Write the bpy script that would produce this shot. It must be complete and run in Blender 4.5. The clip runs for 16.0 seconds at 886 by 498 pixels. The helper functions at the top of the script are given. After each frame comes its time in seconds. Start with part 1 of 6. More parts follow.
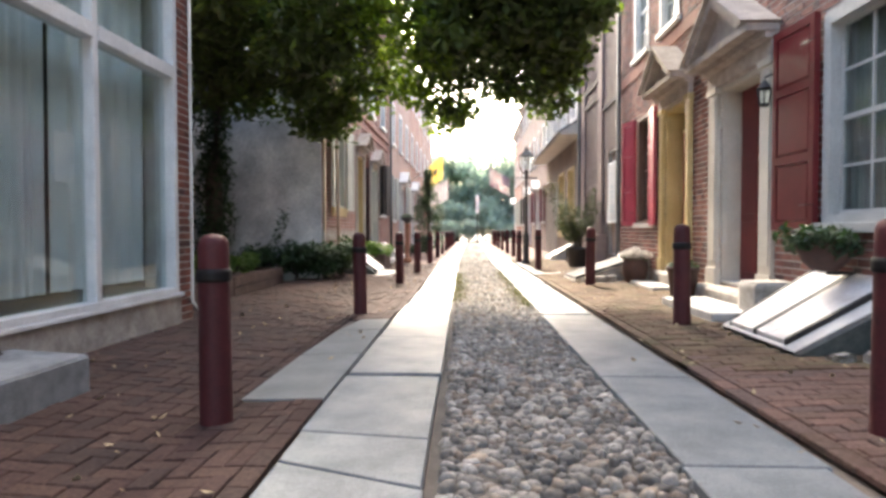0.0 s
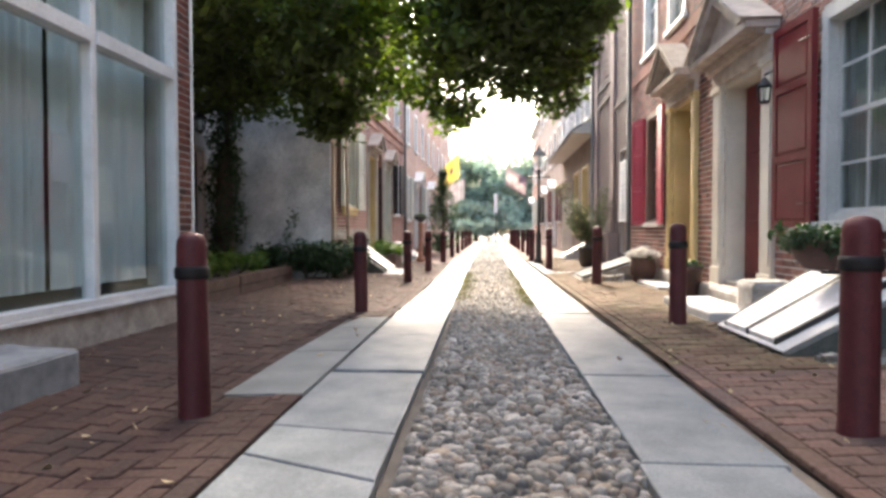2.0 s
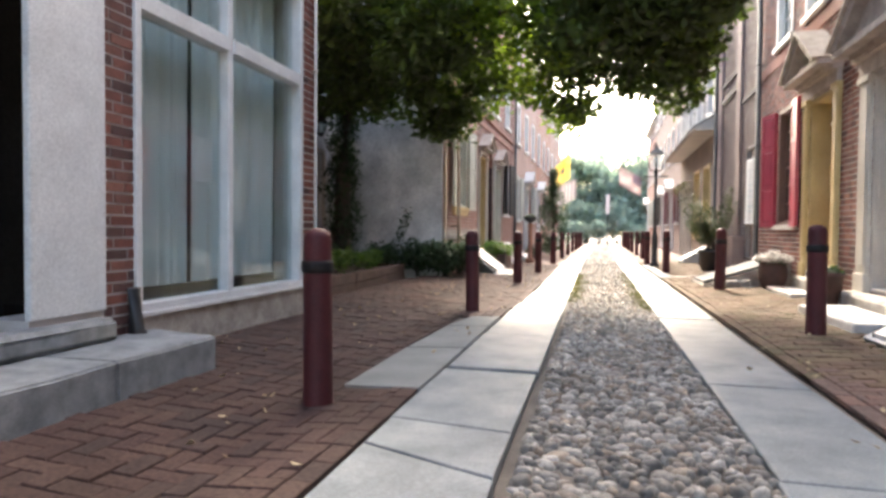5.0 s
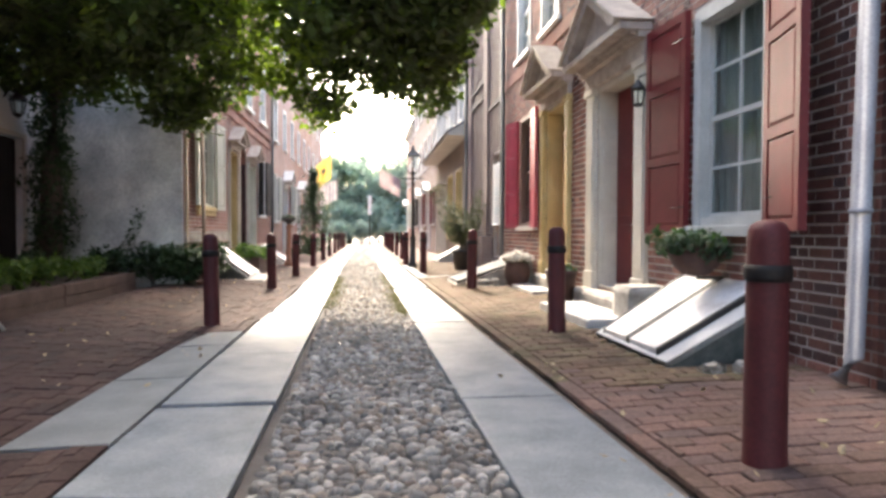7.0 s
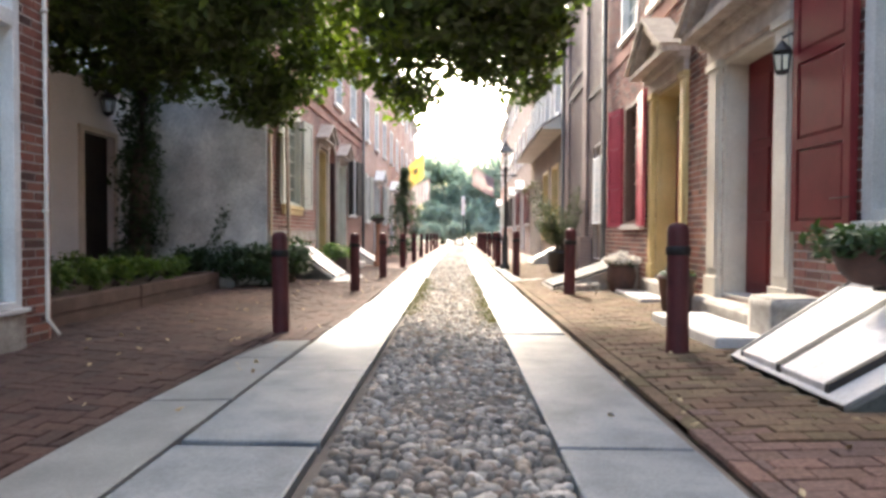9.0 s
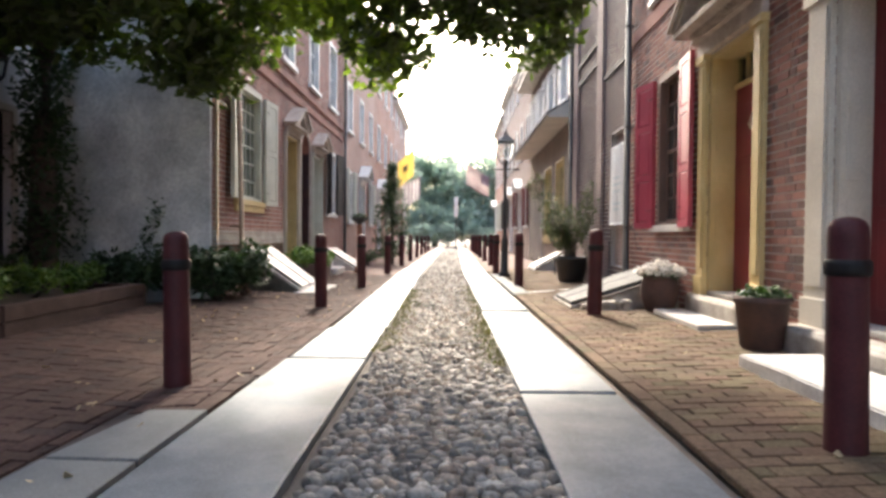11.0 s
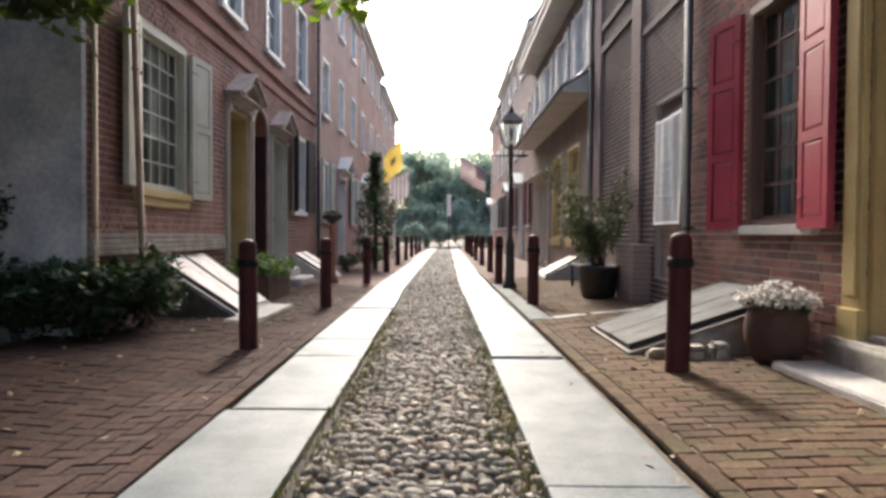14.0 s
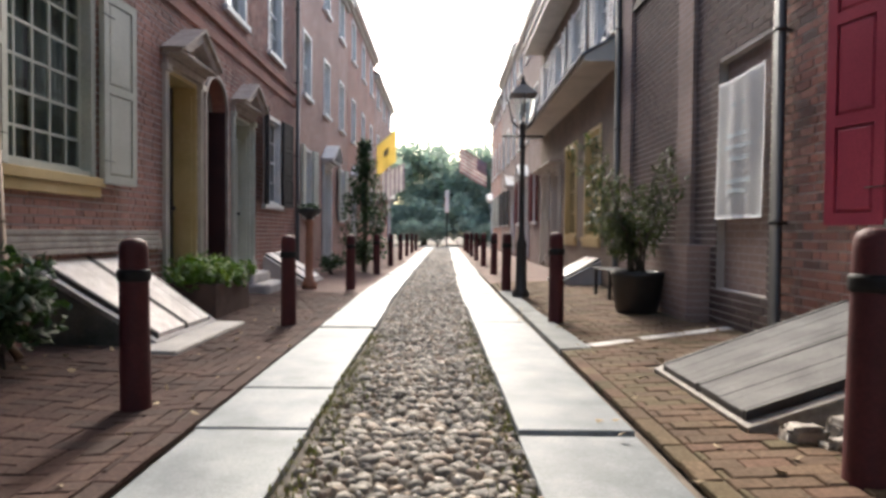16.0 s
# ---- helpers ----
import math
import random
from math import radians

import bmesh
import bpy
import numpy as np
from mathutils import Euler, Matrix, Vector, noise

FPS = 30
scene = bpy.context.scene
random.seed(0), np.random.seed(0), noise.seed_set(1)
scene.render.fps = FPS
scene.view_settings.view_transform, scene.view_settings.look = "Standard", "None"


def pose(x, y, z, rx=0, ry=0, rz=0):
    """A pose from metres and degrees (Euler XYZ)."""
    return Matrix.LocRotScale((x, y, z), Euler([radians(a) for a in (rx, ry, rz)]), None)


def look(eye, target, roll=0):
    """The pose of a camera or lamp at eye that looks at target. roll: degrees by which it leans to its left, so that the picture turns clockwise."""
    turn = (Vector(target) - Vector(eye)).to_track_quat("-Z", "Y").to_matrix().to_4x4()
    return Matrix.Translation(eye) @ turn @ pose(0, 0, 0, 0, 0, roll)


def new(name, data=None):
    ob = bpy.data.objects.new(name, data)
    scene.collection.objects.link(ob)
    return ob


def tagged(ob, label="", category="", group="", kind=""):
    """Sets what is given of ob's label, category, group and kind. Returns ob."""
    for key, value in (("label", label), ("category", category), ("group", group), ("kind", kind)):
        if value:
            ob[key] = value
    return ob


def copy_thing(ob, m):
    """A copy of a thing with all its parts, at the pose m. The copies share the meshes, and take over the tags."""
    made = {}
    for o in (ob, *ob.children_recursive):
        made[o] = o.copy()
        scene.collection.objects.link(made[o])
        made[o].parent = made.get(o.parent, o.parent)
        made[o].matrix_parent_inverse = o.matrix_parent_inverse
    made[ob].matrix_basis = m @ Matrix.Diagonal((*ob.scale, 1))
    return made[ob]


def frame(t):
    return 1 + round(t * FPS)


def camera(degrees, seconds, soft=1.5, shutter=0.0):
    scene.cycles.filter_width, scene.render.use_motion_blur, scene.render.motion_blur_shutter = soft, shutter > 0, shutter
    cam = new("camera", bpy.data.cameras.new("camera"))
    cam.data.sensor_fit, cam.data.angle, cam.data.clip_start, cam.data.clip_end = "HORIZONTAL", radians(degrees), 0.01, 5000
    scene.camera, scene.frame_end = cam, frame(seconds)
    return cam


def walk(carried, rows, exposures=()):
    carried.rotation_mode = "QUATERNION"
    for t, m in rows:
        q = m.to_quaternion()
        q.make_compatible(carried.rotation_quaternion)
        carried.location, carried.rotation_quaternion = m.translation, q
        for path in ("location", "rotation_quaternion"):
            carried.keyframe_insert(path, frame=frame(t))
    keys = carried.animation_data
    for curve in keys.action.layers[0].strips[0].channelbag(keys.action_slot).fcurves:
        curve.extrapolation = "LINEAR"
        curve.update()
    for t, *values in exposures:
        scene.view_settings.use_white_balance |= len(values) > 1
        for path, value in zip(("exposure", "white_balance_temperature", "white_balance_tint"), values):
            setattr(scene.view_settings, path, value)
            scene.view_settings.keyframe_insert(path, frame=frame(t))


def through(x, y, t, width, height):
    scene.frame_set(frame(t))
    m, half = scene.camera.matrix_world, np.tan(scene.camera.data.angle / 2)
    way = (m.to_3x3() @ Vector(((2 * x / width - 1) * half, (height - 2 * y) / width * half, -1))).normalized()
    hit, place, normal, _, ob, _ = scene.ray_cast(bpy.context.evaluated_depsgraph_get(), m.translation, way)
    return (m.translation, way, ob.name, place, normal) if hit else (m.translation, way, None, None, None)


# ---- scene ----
EXPOSURE = 0.9
cam = camera(70.5, 16.0, soft=3.2)
PATH = [
    (0, (0.048, 0.248, 0.978), (-0.043, 2.245, 0.921), -0.1),
    (0.5, (0.058, 0.262, 0.961), (0.195, 2.257, 0.904), -0.0),
    (1, (0.251, 0.261, 0.984), (0.483, 2.247, 0.926), -0.0),
    (1.5, (0.32, 0.246, 0.979), (0.405, 2.243, 0.922), -0.0),
    (2, (0.313, 0.22, 0.973), (0.154, 2.213, 0.914), -0.1),
    (2.5, (0.286, 0.23, 0.965), (-0.001, 2.208, 0.904), -0.1),
    (3, (0.277, 0.241, 0.965), (-0.139, 2.196, 0.906), -0.2),
    (3.2, (0.276, 0.227, 0.963), (-0.183, 2.173, 0.906), -0.1),
    (5.3, (0.256, 0.228, 0.955), (-0.24, 2.165, 0.898), 0.5),
    (5.5, (0.264, 0.224, 0.959), (-0.096, 2.191, 0.903), 0.4),
    (6, (0.294, 0.221, 0.95), (0.33, 2.22, 0.9), 0.3),
    (6.5, (0.315, 0.364, 0.935), (0.578, 2.346, 0.886), 0.2),
    (7, (0.362, 0.83, 0.978), (0.601, 2.815, 0.927), 0.2),
    (7.5, (0.409, 1.046, 0.967), (0.553, 3.041, 0.917), 0.3),
    (8, (0.441, 1.118, 0.953), (0.491, 3.117, 0.903), 0.2),
    (8.5, (0.465, 1.315, 0.959), (0.446, 3.314, 0.907), 0.2),
    (8.7, (0.475, 1.453, 0.954), (0.415, 3.452, 0.903), 0.2),
    (10.8, (0.489, 3.679, 0.94), (0.433, 5.678, 0.9), 0.5),
    (11, (0.464, 3.867, 0.946), (0.427, 5.866, 0.905), 0.5),
    (11.5, (0.502, 4.362, 0.964), (0.477, 6.361, 0.922), 0.3),
    (12, (0.486, 4.815, 0.964), (0.464, 6.815, 0.921), 0.4),
    (12.5, (0.472, 5.249, 0.97), (0.455, 7.248, 0.926), 0.4),
    (13, (0.472, 5.695, 0.975), (0.453, 7.694, 0.933), 0.4),
    (13.5, (0.461, 6.186, 0.994), (0.444, 8.185, 0.95), 0.3),
    (14, (0.449, 6.692, 1.009), (0.435, 8.691, 0.965), 0.4),
    (14.5, (0.465, 7.229, 1.025), (0.451, 9.228, 0.981), 0.4),
    (15, (0.474, 7.838, 1.041), (0.459, 9.838, 0.991), 0.4),
    (15.5, (0.447, 8.449, 1.081), (0.44, 10.449, 1.028), 0.5),
    (16, (0.444, 8.719, 1.004), (0.437, 10.718, 0.953), 0.5),
]
walk(cam, [(t, look(eye, target, roll)) for t, eye, target, roll in PATH], [(t, EXPOSURE + e, k, 9) for t, e, k in ((0, 1.38, 6950), (8.7, 1.45, 6950), (11, 1.0, 6800), (13, 0.36, 6600), (16, 0.17, 6500))])

# ---- light ----
SUN_TO = Vector((-0.10, 1.0, 0.84)).normalized()
world = bpy.data.worlds.new("sky")
scene.world = world
world.use_nodes = True
wn = world.node_tree
sky = wn.nodes.new("ShaderNodeTexSky")
sky.sky_type, sky.sun_disc = "NISHITA", False
sky.sun_elevation = math.asin(SUN_TO.z)
sky.sun_rotation = math.atan2(SUN_TO.x, SUN_TO.y)
sky.air_density, sky.dust_density, sky.ozone_density = 1.0, 4.0, 0.6
wn.links.new(sky.outputs[0], wn.nodes["Background"].inputs[0])
wn.nodes["Background"].inputs[1].default_value = 0.25
lamp = bpy.data.lights.new("sun", "SUN")
lamp.energy, lamp.angle, lamp.color = 2.0, radians(5.0), (1.0, 0.95, 0.88)
new("sun", lamp).matrix_world = look(SUN_TO * 50, (0, 0, 0))


# ---- materials ----
def mat_base(name, rough=0.8, metal=0.0):
    m = bpy.data.materials.new(name)
    m.use_nodes = True
    p = m.node_tree.nodes["Principled BSDF"]
    p.inputs["Roughness"].default_value, p.inputs["Metallic"].default_value = rough, metal
    return m, m.node_tree, p


def node(nt, kind, **values):
    n = nt.nodes.new(kind)
    for key, value in values.items():
        n.inputs[key.replace("_", " ")].default_value = value
    return n


def ramp(nt, fac, stops):
    r = nt.nodes.new("ShaderNodeValToRGB")
    el = r.color_ramp.elements
    while len(el) < len(stops):
        el.new(0.5)
    for e, (at, c) in zip(el, stops):
        e.position, e.color = at, (*c, 1)
    nt.links.new(fac, r.inputs[0])
    return r.outputs[0]


def mixed(nt, fac, a, b, blend="MIX"):
    x = nt.nodes.new("ShaderNodeMix")
    x.data_type, x.blend_type = "RGBA", blend
    for sock, v in ((x.inputs[0], fac), (x.inputs[6], a), (x.inputs[7], b)):
        if isinstance(v, (int, float)):
            sock.default_value = v
        elif isinstance(v, tuple):
            sock.default_value = (*v, 1)
        else:
            nt.links.new(v, sock)
    return x.outputs[2]


def coords(nt):
    return nt.nodes.new("ShaderNodeNewGeometry").outputs["Position"]


def noise_of(nt, scale, detail=4, rough=0.6, vec=None):
    n = node(nt, "ShaderNodeTexNoise", Scale=scale, Detail=detail, Roughness=rough)
    nt.links.new(vec or coords(nt), n.inputs["Vector"])
    return n.outputs[0]


def bump(nt, p, height, strength=0.3, distance=0.01):
    b = node(nt, "ShaderNodeBump", Strength=strength, Distance=distance)
    nt.links.new(height, b.inputs["Height"])
    nt.links.new(b.outputs[0], p.inputs["Normal"])


def surface(name, dark, light, rough=0.8, scale=3.0, grain=60.0, relief=0.25, metal=0.0, spec=0.5):
    """A plain surface with stains and grain between two tones."""
    m, nt, p = mat_base(name, rough, metal)
    big, fine = noise_of(nt, scale), noise_of(nt, grain, 3)
    c = ramp(nt, big, [(0.32, dark), (0.68, light)])
    g = ramp(nt, fine, [(0.3, (0.78, 0.78, 0.78)), (0.7, (1.12, 1.12, 1.12))])
    nt.links.new(mixed(nt, 1.0, c, g, "MULTIPLY"), p.inputs["Base Color"])
    p.inputs["Specular IOR Level"].default_value = spec
    bump(nt, p, fine, relief, 0.004)
    return m


def pieces(name, tones, rough=0.85, island=False, grain=45.0, relief=0.5, stain=(0.6, 0.6, 0.6), spec=0.4):
    """Colour by piece, drawn at random from the tones, with stains over all."""
    m, nt, p = mat_base(name, rough)
    p.inputs["Specular IOR Level"].default_value = spec
    src = nt.nodes.new("ShaderNodeNewGeometry").outputs["Random Per Island"] if island else nt.nodes.new("ShaderNodeObjectInfo").outputs["Random"]
    c = ramp(nt, src, [((k + 0.5) / len(tones), t) for k, t in enumerate(tones)])
    fine, big = noise_of(nt, grain, 4), noise_of(nt, 1.3, 4)
    g = ramp(nt, fine, [(0.28, (0.62, 0.62, 0.62)), (0.72, (1.22, 1.22, 1.22))])
    s = ramp(nt, big, [(0.3, stain), (0.62, (1.05, 1.05, 1.05))])
    c = mixed(nt, 1.0, c, g, "MULTIPLY")
    nt.links.new(mixed(nt, 1.0, c, s, "MULTIPLY"), p.inputs["Base Color"])
    bump(nt, p, fine, relief, 0.006)
    return m


def brickwork(name, a, b, mortar, length=0.21, height=0.075, flat=False):
    """Bricks as a pattern for walls and ground that stay far off."""
    m, nt, p = mat_base(name, 0.88)
    sep = nt.nodes.new("ShaderNodeSeparateXYZ")
    nt.links.new(coords(nt), sep.inputs[0])
    com = nt.nodes.new("ShaderNodeCombineXYZ")
    nt.links.new(sep.outputs["Y"], com.inputs[0])
    nt.links.new(sep.outputs["X" if flat else "Z"], com.inputs[1])
    t = nt.nodes.new("ShaderNodeTexBrick")
    nt.links.new(com.outputs[0], t.inputs["Vector"])
    for key, v in (("Color1", (*a, 1)), ("Color2", (*b, 1)), ("Mortar", (*mortar, 1)), ("Scale", 1.0), ("Mortar Size", 0.006), ("Brick Width", length), ("Row Height", height), ("Bias", 0.1)):
        t.inputs[key].default_value = v
    big, fine = noise_of(nt, 0.9), noise_of(nt, 40)
    s = ramp(nt, big, [(0.3, (0.7, 0.68, 0.68)), (0.65, (1.08, 1.06, 1.05))])
    g = ramp(nt, fine, [(0.3, (0.75, 0.75, 0.75)), (0.7, (1.15, 1.15, 1.15))])
    c = mixed(nt, 1.0, t.outputs[0], s, "MULTIPLY")
    nt.links.new(mixed(nt, 1.0, c, g, "MULTIPLY"), p.inputs["Base Color"])
    bump(nt, p, t.outputs[1], -0.4, 0.006)
    return m


def leafy(name, tones, through=0.35, glow=(1.6, 1.7, 0.5)):
    m, nt, p = mat_base(name, 0.55)
    src = nt.nodes.new("ShaderNodeNewGeometry").outputs["Random Per Island"]
    c = ramp(nt, src, [((k + 0.5) / len(tones), t) for k, t in enumerate(tones)])
    nt.links.new(c, p.inputs["Base Color"])
    tr = nt.nodes.new("ShaderNodeBsdfTranslucent")
    nt.links.new(mixed(nt, 1.0, c, glow, "MULTIPLY"), tr.inputs[0])
    mix = nt.nodes.new("ShaderNodeMixShader")
    mix.inputs[0].default_value = through
    nt.links.new(p.outputs[0], mix.inputs[1])
    nt.links.new(tr.outputs[0], mix.inputs[2])
    nt.links.new(mix.outputs[0], nt.nodes["Material Output"].inputs[0])
    return m


def glass(name, tint=(0.9, 0.95, 0.95)):
    m, nt, p = mat_base(name, 0.03)
    p.inputs["Base Color"].default_value = (*tint, 1)
    gl = nt.nodes.new("ShaderNodeBsdfGlossy")
    gl.inputs["Roughness"].default_value = 0.03
    tr = nt.nodes.new("ShaderNodeBsdfTransparent")
    tr.inputs[0].default_value = (*tint, 1)
    lw = node(nt, "ShaderNodeLayerWeight", Blend=0.5)
    fr = node(nt, "ShaderNodeMath")
    fr.operation = "POWER"
    nt.links.new(lw.outputs["Facing"], fr.inputs[0])
    fr.inputs[1].default_value = 3.2
    sm = node(nt, "ShaderNodeMath")
    sm.operation = "MULTIPLY_ADD"
    nt.links.new(fr.outputs[0], sm.inputs[0])
    sm.inputs[1].default_value, sm.inputs[2].default_value = 0.55, 0.03
    fr = sm
    mix = nt.nodes.new("ShaderNodeMixShader")
    for a, b in ((fr.outputs[0], mix.inputs[0]), (tr.outputs[0], mix.inputs[1]), (gl.outputs[0], mix.inputs[2]), (mix.outputs[0], nt.nodes["Material Output"].inputs[0])):
        nt.links.new(a, b)
    return m


RED_BRICK = [(0.216, 0.094, 0.077), (0.276, 0.120, 0.094), (0.336, 0.154, 0.120), (0.252, 0.103, 0.084), (0.102, 0.066, 0.062), (0.360, 0.180, 0.142), (0.144, 0.074, 0.066)]
DARK_BRICK = [(0.083, 0.035, 0.029), (0.122, 0.046, 0.035), (0.051, 0.032, 0.032), (0.141, 0.058, 0.043), (0.102, 0.040, 0.032)]
GREY_BRICK = [(0.120, 0.088, 0.082), (0.150, 0.105, 0.096), (0.102, 0.077, 0.073), (0.168, 0.117, 0.105), (0.132, 0.091, 0.082)]
PAVE_RED = [(0.073, 0.043, 0.036), (0.088, 0.053, 0.042), (0.061, 0.041, 0.036), (0.100, 0.061, 0.049), (0.079, 0.046, 0.039)]
PAVE_TAN = [(0.142, 0.095, 0.062), (0.168, 0.111, 0.073), (0.122, 0.085, 0.057), (0.153, 0.092, 0.063), (0.174, 0.123, 0.076), (0.126, 0.099, 0.057)]
COBBLE = [(0.16, 0.145, 0.13), (0.27, 0.245, 0.215), (0.46, 0.42, 0.36), (0.20, 0.18, 0.155), (0.36, 0.285, 0.215), (0.12, 0.11, 0.10), (0.31, 0.285, 0.25), (0.52, 0.47, 0.41), (0.23, 0.175, 0.135)]
M_brick_red, M_brick_red_far = pieces("red_brick", RED_BRICK), pieces("red_brick_joined", RED_BRICK, island=True)
M_brick_dark, M_brick_dark_far = pieces("dark_brick", DARK_BRICK), pieces("dark_brick_joined", DARK_BRICK, island=True)
PIER_BRICK = [(0.21, 0.075, 0.055), (0.27, 0.10, 0.07), (0.16, 0.06, 0.048), (0.31, 0.13, 0.09), (0.10, 0.05, 0.044)]
M_brick_pier, M_brick_pier_far = pieces("pier_brick", PIER_BRICK), pieces("pier_brick_joined", PIER_BRICK, island=True)
ROSE_BRICK = [(0.342, 0.174, 0.143), (0.388, 0.202, 0.165), (0.308, 0.157, 0.132), (0.422, 0.224, 0.182), (0.262, 0.146, 0.127)]
M_brick_rose, M_brick_rose_far = pieces("rose_brick", ROSE_BRICK), pieces("rose_brick_joined", ROSE_BRICK, island=True)
M_brick_grey_far = pieces("grey_brick_joined", GREY_BRICK, island=True)
M_pave_red, M_pave_red_far = pieces("paving_red", PAVE_RED, 0.9, spec=0.2), pieces("paving_red_joined", PAVE_RED, 0.9, island=True, spec=0.2)
PAVE_ROSE = [(0.161, 0.104, 0.087), (0.190, 0.117, 0.094), (0.129, 0.090, 0.079), (0.200, 0.117, 0.094), (0.149, 0.096, 0.075)]
M_pave_rose, M_pave_rose_far = pieces("paving_rose", PAVE_ROSE, 0.9, spec=0.2), pieces("paving_rose_joined", PAVE_ROSE, 0.9, island=True, spec=0.2)
M_pave_tan, M_pave_tan_far = pieces("paving_tan", PAVE_TAN, 0.9, spec=0.2), pieces("paving_tan_joined", PAVE_TAN, 0.9, island=True, spec=0.2)
M_cobble, M_cobble_far = pieces("cobble", COBBLE, 0.72, relief=0.5), pieces("cobble_joined", COBBLE, 0.72, island=True, relief=0.5)
M_slab = surface("bluestone", (0.125, 0.144, 0.16), (0.232, 0.252, 0.266), 0.54, 2.6, 70, 0.45, spec=0.28)
M_slab_dull = surface("worn_bluestone", (0.15, 0.157, 0.155), (0.22, 0.228, 0.22), 0.85, 2.0, 90, 0.3)
M_mortar = surface("mortar", (0.42, 0.385, 0.355), (0.56, 0.52, 0.485), 0.95, 4, 120)
M_mortar_dark = surface("dark_mortar", (0.20, 0.17, 0.155), (0.29, 0.25, 0.22), 0.95, 4, 120)
M_earth = surface("earth", (0.07, 0.055, 0.04), (0.14, 0.11, 0.08), 0.95, 5, 60, 0.6)
M_ground = surface("sandy_joints", (0.13, 0.105, 0.085), (0.21, 0.17, 0.135), 0.95, 3, 70, 0.5)
M_far_brick = brickwork("far_brick", (0.30, 0.14, 0.11), (0.37, 0.18, 0.14), (0.40, 0.34, 0.30))
M_far_brick_b = brickwork("far_brick_pale", (0.33, 0.19, 0.16), (0.40, 0.24, 0.20), (0.42, 0.36, 0.33))
M_far_dun = brickwork("far_dun_brick", (0.175, 0.135, 0.105), (0.215, 0.165, 0.125), (0.25, 0.21, 0.17))
M_far_grey = brickwork("far_grey_brick", (0.25, 0.18, 0.165), (0.30, 0.215, 0.19), (0.36, 0.32, 0.30))
M_stucco = surface("grey_stucco", (0.40, 0.42, 0.44), (0.80, 0.80, 0.79), 0.9, 1.7, 22, 0.5)
M_whitewash = surface("whitewashed_wall", (0.70, 0.70, 0.70), (0.82, 0.82, 0.82), 0.85, 1.2, 40, 0.3)
M_white = surface("white_paint", (0.60, 0.60, 0.585), (0.74, 0.74, 0.72), 0.5, 3, 80, 0.1)
M_cream = surface("cream_paint", (0.50, 0.46, 0.39), (0.64, 0.59, 0.51), 0.55, 2, 80, 0.12)
M_yellow = surface("ochre_paint", (0.50, 0.375, 0.165), (0.64, 0.50, 0.25), 0.5, 2, 80, 0.12)
M_sage = surface("grey_green_paint", (0.46, 0.48, 0.41), (0.58, 0.59, 0.51), 0.55, 2, 80, 0.12)
M_crimson = surface("crimson_paint", (0.20, 0.020, 0.030), (0.27, 0.032, 0.044), 0.4, 2, 80, 0.1)
M_redpaint = surface("red_paint", (0.32, 0.038, 0.068), (0.43, 0.062, 0.095), 0.36, 2, 80, 0.12, spec=0.4)
M_maroon = surface("maroon_paint", (0.115, 0.014, 0.017), (0.17, 0.022, 0.025), 0.42, 3, 80, 0.2, spec=0.3)
M_oxblood = surface("oxblood_paint", (0.045, 0.010, 0.011), (0.072, 0.015, 0.016), 0.5, 3, 80, 0.2, spec=0.3)
M_bollard = surface("bollard_paint", (0.05, 0.011, 0.013), (0.088, 0.018, 0.02), 0.6, 4, 60, 0.3, spec=0.3)
M_band = surface("black_band", (0.008, 0.007, 0.007), (0.014, 0.012, 0.012), 0.6, 5, 60, 0.2, spec=0.25)
M_black = surface("black_iron", (0.015, 0.014, 0.014), (0.03, 0.027, 0.026), 0.45, 5, 80, 0.2)
# Black wood; also stands in for shade in doorways and hatch gaps.
M_blackwood_shade = surface("black_wood_and_shade", (0.018, 0.016, 0.015), (0.03, 0.026, 0.024), 0.7, 3, 60, 0.2)
# Dark walls: the dimness indoors is put into the colour.
M_dim = surface("room_dimness", (0.07, 0.068, 0.062), (0.10, 0.098, 0.09), 0.95, 2, 30, 0.1)
M_curtain = surface("curtain_cloth", (0.64, 0.68, 0.66), (0.76, 0.79, 0.77), 0.9, 1.5, 90, 0.1)
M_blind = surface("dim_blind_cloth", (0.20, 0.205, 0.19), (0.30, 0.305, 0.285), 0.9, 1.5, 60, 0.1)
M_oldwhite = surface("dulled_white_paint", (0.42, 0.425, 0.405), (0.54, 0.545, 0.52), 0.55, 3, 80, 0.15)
M_granite = surface("granite", (0.14, 0.15, 0.158), (0.29, 0.303, 0.312), 0.7, 6, 110, 0.5)
M_stone_worn = surface("worn_brown_stone", (0.25, 0.22, 0.19), (0.48, 0.44, 0.39), 0.85, 5, 50, 0.5)
M_stone = surface("pale_stone", (0.50, 0.48, 0.45), (0.62, 0.60, 0.56), 0.8, 3, 70, 0.35)
M_marble = surface("white_marble", (0.44, 0.42, 0.40), (0.62, 0.60, 0.57), 0.7, 3, 50, 0.2)
M_greywood = surface("weathered_wood", (0.082, 0.08, 0.077), (0.17, 0.164, 0.158), 0.85, 3, 60, 0.35)
M_palewood = surface("pale_painted_wood", (0.52, 0.48, 0.455), (0.80, 0.77, 0.74), 0.5, 5.5, 60, 0.45)
M_mossy = surface("mossy_stone", (0.045, 0.055, 0.05), (0.13, 0.13, 0.115), 0.95, 5, 50, 0.7)
M_pipe = surface("dull_white_paint", (0.27, 0.27, 0.285), (0.38, 0.38, 0.40), 0.85, 3, 80, 0.2, spec=0.25)
M_tan = surface("tan_paint", (0.36, 0.27, 0.17), (0.48, 0.38, 0.25), 0.6, 3, 80, 0.2)
